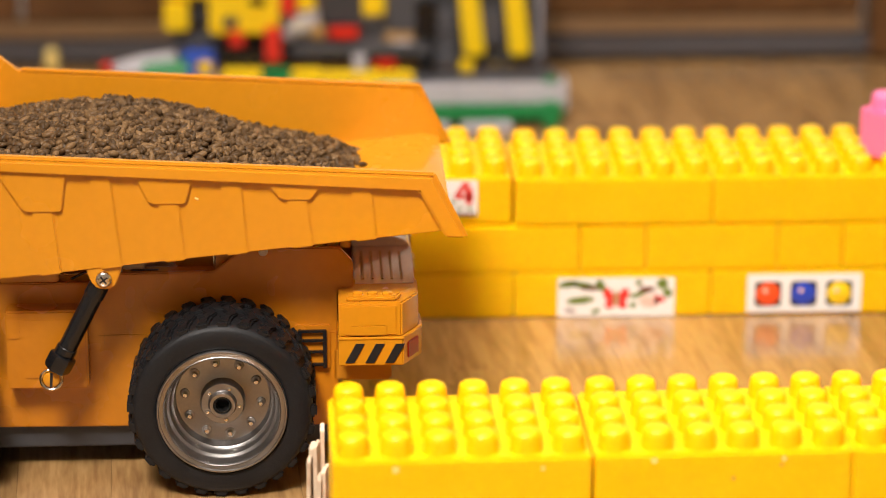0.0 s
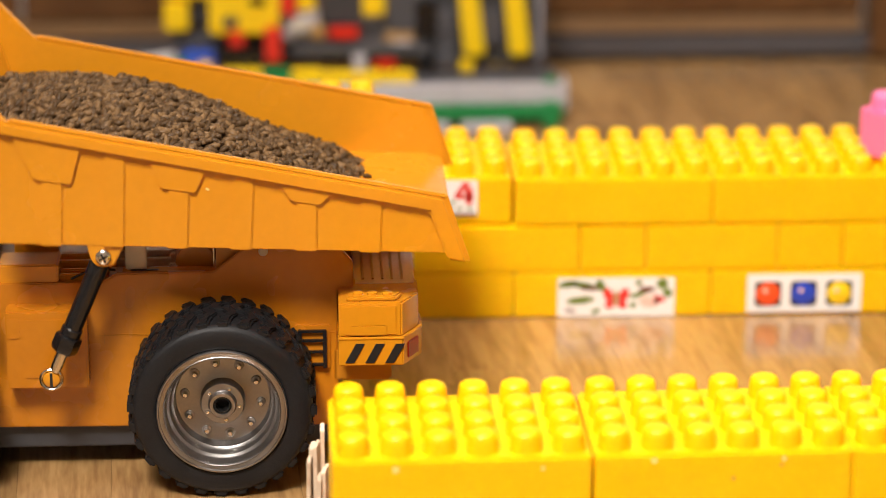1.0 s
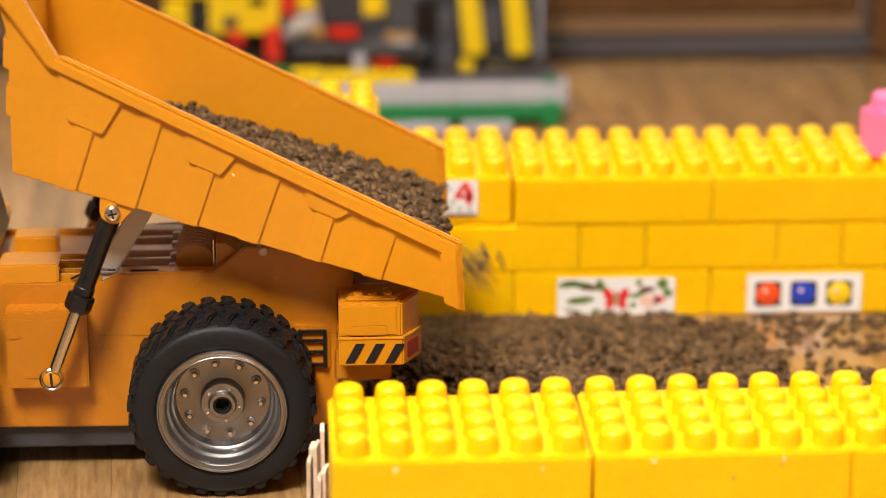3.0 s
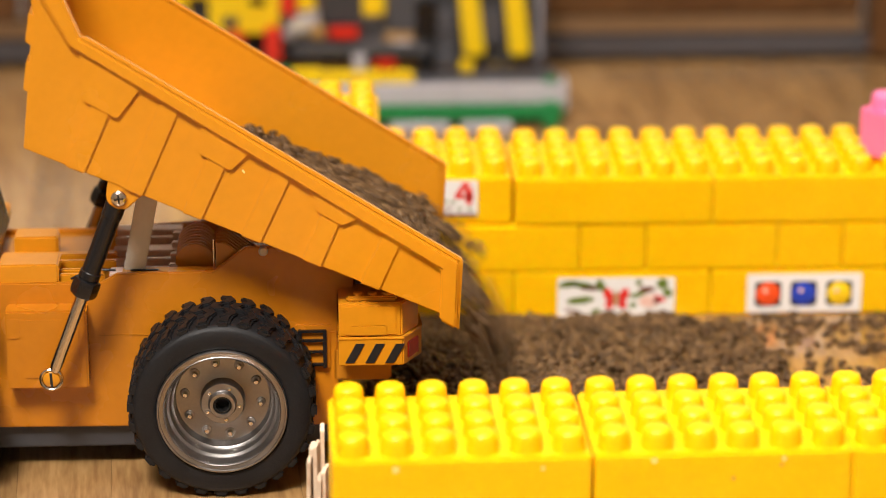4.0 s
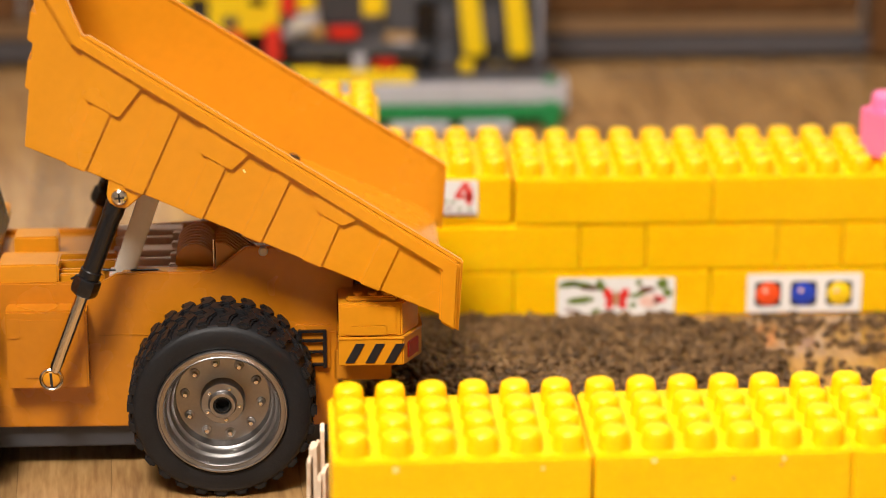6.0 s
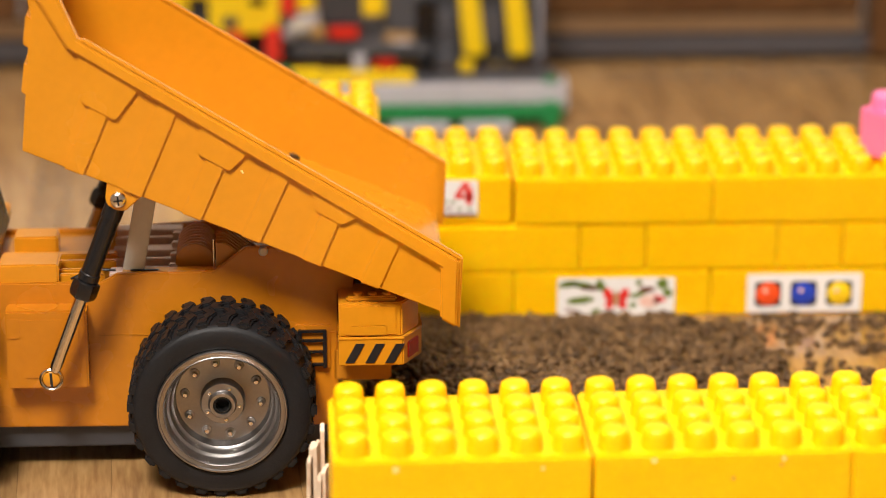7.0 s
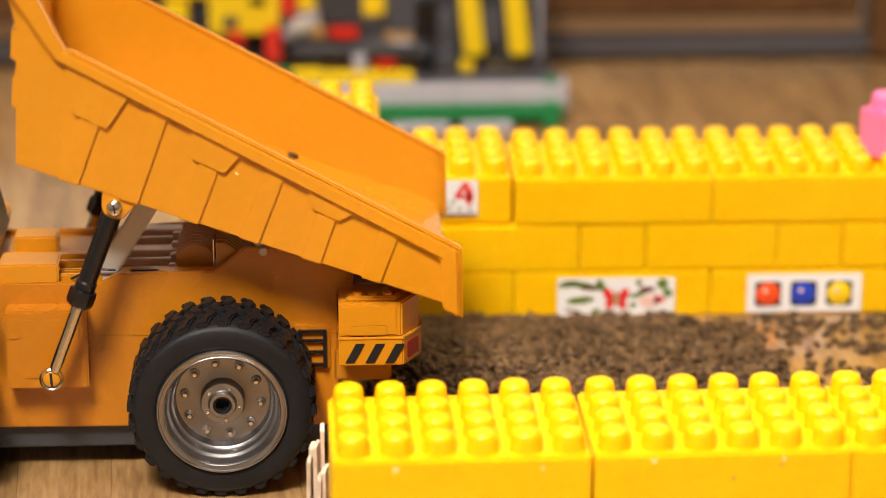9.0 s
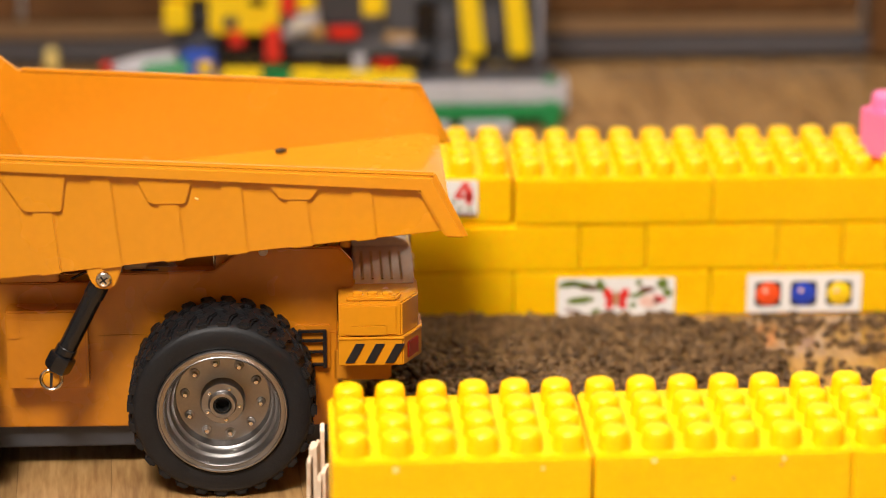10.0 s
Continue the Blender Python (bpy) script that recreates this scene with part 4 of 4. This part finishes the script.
def seeds():
    rnd = random.Random(21)
    load = tagged(new("seed_load"), "heap of small brown seeds poured from the truck", "seeds", kind="stuff")
    shapes = [clump_mesh(18, 0.0088, 0.0050, rnd) for _ in range(18)]
    thin = [clump_mesh(9, 0.0080, 0.0012, rnd) for _ in range(8)]
    singles = [clump_mesh(n, 0.002 + 0.0011 * n, 0.0, rnd) for n in (1, 2, 3, 4, 5, 6)]
    heights, moves = {}, []
    n_big, n_small = 1180, 150
    order = []
    for i in range(n_big):
        q = (i + 0.5) / n_big
        order.append((q, (i * 0.618034) % 1.0, (0.0, 0.0, 0.35, 0.8)[(i * 7) % 4] * rnd.random(), True))
    for i in range(260):  # the last of the load runs out in thin layers
        q = 0.72 + 0.28 * (i + 0.3) / 260
        order.append((q, (i * 0.618034 + 0.31) % 1.0, 0.5 * rnd.random(), True))
    for i in range(n_small):
        order.append((0.62 * ((i + 0.5) / n_small) ** 1.0, rnd.random(), 0.0, False))
    order += [(0.0002, 0.80, 0.0, False), (0.0004, 0.74, 0.0, False), (0.0003, 0.90, 0.0, False)]
    count = 0
    for q, side, v, big in sorted(order):
        count += big
        ob = share(("seed_clump", "seed_patch", "seed_handful", "seed_cluster")[count % 4] if big else "loose_seed", rnd.choice((thin if q < 0.05 or q > 0.72 else shapes) if big else singles), load, Matrix())
        yaw, te = rnd.uniform(0, 360), exit_time(q) + rnd.uniform(-0.03, 0.03)
        pitch, rollx = rnd.uniform(-8, 8), rnd.uniform(-8, 8)
        # resting place on the floor
        if big:
            far = rnd.random()
            gx = -0.068 + 0.150 * far ** 1.15 + rnd.gauss(0, 0.007) if q < 0.72 else -0.058 + 0.1 * rnd.random()
            if q < 0.16:
                gx = -0.062 + 0.07 * far
            gy = -0.012 - 0.27 * rnd.random() ** 1.35
            gx += 0.075 * max(0.0, gx + 0.03) / 0.14 * min(1.0, -gy / 0.085)
            if gx < -0.02 and gy < -0.2:
                gx += 0.05
        else:
            gx = 0.092 + 0.135 * rnd.random() ** 1.3
            gy = rnd.uniform(-0.15, -0.006)
        cell = (round(gx / 0.013), round(gy / 0.013))
        gz = min(heights.get(cell, 0.0), 0.0004 + (0.011 + 0.012 * max(0.0, min(1.0, (0.03 - gx) / 0.08))) * min(1.0, max(0.0, (-gy - 0.02) / 0.12)) * max(0.2, min(1.0, (0.1 - gx) / 0.08)))
        if big:
            for dx in (-1, 0, 1):
                for dy in (-1, 0, 1):
                    c = (cell[0] + dx, cell[1] + dy)
                    heights[c] = max(heights.get(c, 0.0), gz + (0.0030 if dx == dy == 0 else 0.0016))
        times = [0.0, 0.6]
        t = 0.7
        while t < te - 0.02:
            times.append(round(t, 3))
            t += 0.1 if (t < 2.65 or 3.4 < t < 4.15 or t > 4.75) else 0.2
        rows = []
        for tt in times:
            m = bed_pose(tt) @ Matrix.Translation(in_bed(q, side, v, tt)) @ pose(0, 0, 0, rollx, pitch, yaw)
            rows.append((tt, m))
        # off the tail, through the air, along the floor
        te = max(te, times[-1] + 0.034)
        lip = bed_pose(te) @ Vector((0.099, 0.011 + (WIDE - 0.022) * side, slope(0.099) + 0.0025 + ramp(DEEP, te) * 0.5 * rnd.random()))
        tail_turn = ramp(TILT, te) * 0.7
        rows.append((te, Matrix.Translation(lip) @ pose(0, 0, 0, rollx, tail_turn, yaw)))
        speed = ramp([(0, 0.42), (1.9, 0.42), (2.2, 0.44), (2.6, 0.42), (3.0, 0.36), (4.2, 0.36), (4.5, 0.30), (10, 0.27)], te) + 0.10 * rnd.random()
        vx, vy = speed * 0.95, rnd.uniform(-0.10, 0.10)
        vz = -0.45 * vx
        if not big:
            vx *= 1.35
        fall = (vz + math.sqrt(vz * vz + 2 * 9.81 * max(0.004, lip.z - gz))) / 9.81
        for k in (0.34, 0.67, 1.0):
            d = fall * k
            p = lip + Vector((vx * d, vy * d, vz * d - 4.905 * d * d))
            rows.append((te + d, Matrix.Translation(p) @ pose(0, 0, 0, rollx, tail_turn + 40 * k, yaw)))
        last = rows[-1][1].translation
        rest = 0.08 + 0.6 * abs(gx - last.x) + 0.4 * abs(gy - last.y)
        mid = Vector(((last.x * 0.35 + gx * 0.65), (last.y * 0.35 + gy * 0.65), gz + 0.006))
        rows.append((te + fall + rest * 0.45, Matrix.Translation(mid) @ pose(0, 0, 0, rollx, pitch + 18, yaw)))
        goal = Matrix.Translation((gx, gy, gz)) @ pose(0, 0, 0, rollx, pitch, yaw)
        rows.append((te + fall + rest, goal))
        rows.append((10.0, goal))
        clean, seen = [], -1
        for tt, m in rows:
            if frame(tt) > seen:
                clean.append((tt, m))
                seen = frame(tt)
        moves.append((ob, clean))
    return moves


room()
brick_walls()
stickers()
TRUCK_OB, BED, LEVER, NEAR, FAR = dump_truck()
craft_sticks()
far_toys()
SEED_MOVES = seeds()
bm = bmesh.new()
seed_shape(bm, pose(0, 0, 0.001, 0, 0, 20), random.Random(2))
stray_seed = part("stuck_seed", bm, "seed", BED, "single brown seed left on the bed", pose(0.0285 - PX, 0.138, slope(0.0285) + 0.0037 - PZ))
stray_seed.data.shade_smooth()


# ---- floor strips ----
def floor_strips(floor_name="floor"):
    floor = bpy.data.objects[floor_name]
    rnd = random.Random(5)
    width, length = 0.0445, 0.62
    data = {}
    turn = pose(0.0, 0, 0, 0, 0, 4.4)
    for i in range(-16, 17):
        y = -1.05 + rnd.random() * length
        y -= length
        while y < 0.55:
            a, b = max(y, -1.3), min(y + length, 0.50 - 0.0)
            if b - a > 0.02:
                ln = round(b - a, 3)
                if ln not in data:
                    ob = part("floor_strip", box(0.00008, width - 0.00008, 0, ln - 0.0002, -0.0045, 0.0, 0.0), "floor_wood", floor)
                    data[ln] = ob.data
                    ob.matrix_basis = turn @ Matrix.Translation((i * width + 0.002, a, 0))
                else:
                    share("floor_strip", data[ln], floor, turn @ Matrix.Translation((i * width + 0.002, a, 0)))
            y += length


floor_strips()


def motions():
    walk(BED, [(t, pose(PX, 0, PZ, 0, a, 0)) for t, a in TILT])
    low = Vector((-0.0787, 0, 0.0566))
    for tube, rod, y in (NEAR, FAR):
        rows_t, rows_r = [], []
        for t, a in TILT:
            c, s = math.cos(radians(a)), math.sin(radians(a))
            dx, dz = -0.0522 - PX, 0.1075 - PZ
            top = Vector((PX + dx * c + dz * s, 0, PZ - dx * s + dz * c))
            d = top - low
            lean = math.degrees(math.atan2(d.x, d.z))
            rows_t.append((t, pose(top.x, y, top.z, 0, lean, 0)))
            rows_r.append((t, pose(low.x, y, low.z, 0, lean, 0)))
        walk(tube, rows_t)
        walk(rod, rows_r)
    walk(LEVER, [(t, pose(x + 0.0045, 0.036, 0.0985, 0, lean, 0)) for t, x, lean in (
        (0, -0.045, -4), (0.6, -0.045, -4), (1.0, -0.044, 0), (1.3, -0.0445, 5), (1.6, -0.0475, 10), (2.0, -0.048, 18), (2.3, -0.053, 26), (2.5, -0.0585, 32), (2.7, -0.061, 36), (3.3, -0.054, 24), (3.8, -0.048, 18),
        (4.1, -0.044, 9), (4.5, -0.043, 7), (4.8, -0.044, 9), (5.2, -0.048, 17), (5.7, -0.050, 20), (6.8, -0.0465, 13), (7.2, -0.045, 10), (7.5, -0.049, 18), (8.2, -0.049, 20), (8.8, -0.051, 24), (9.0, -0.058, 32), (9.2, -0.060, 36), (9.5, -0.054, 30), (9.8, -0.046, 20), (10, -0.045, 16))])
    for ob, rows in SEED_MOVES:
        walk(ob, rows)


motions()
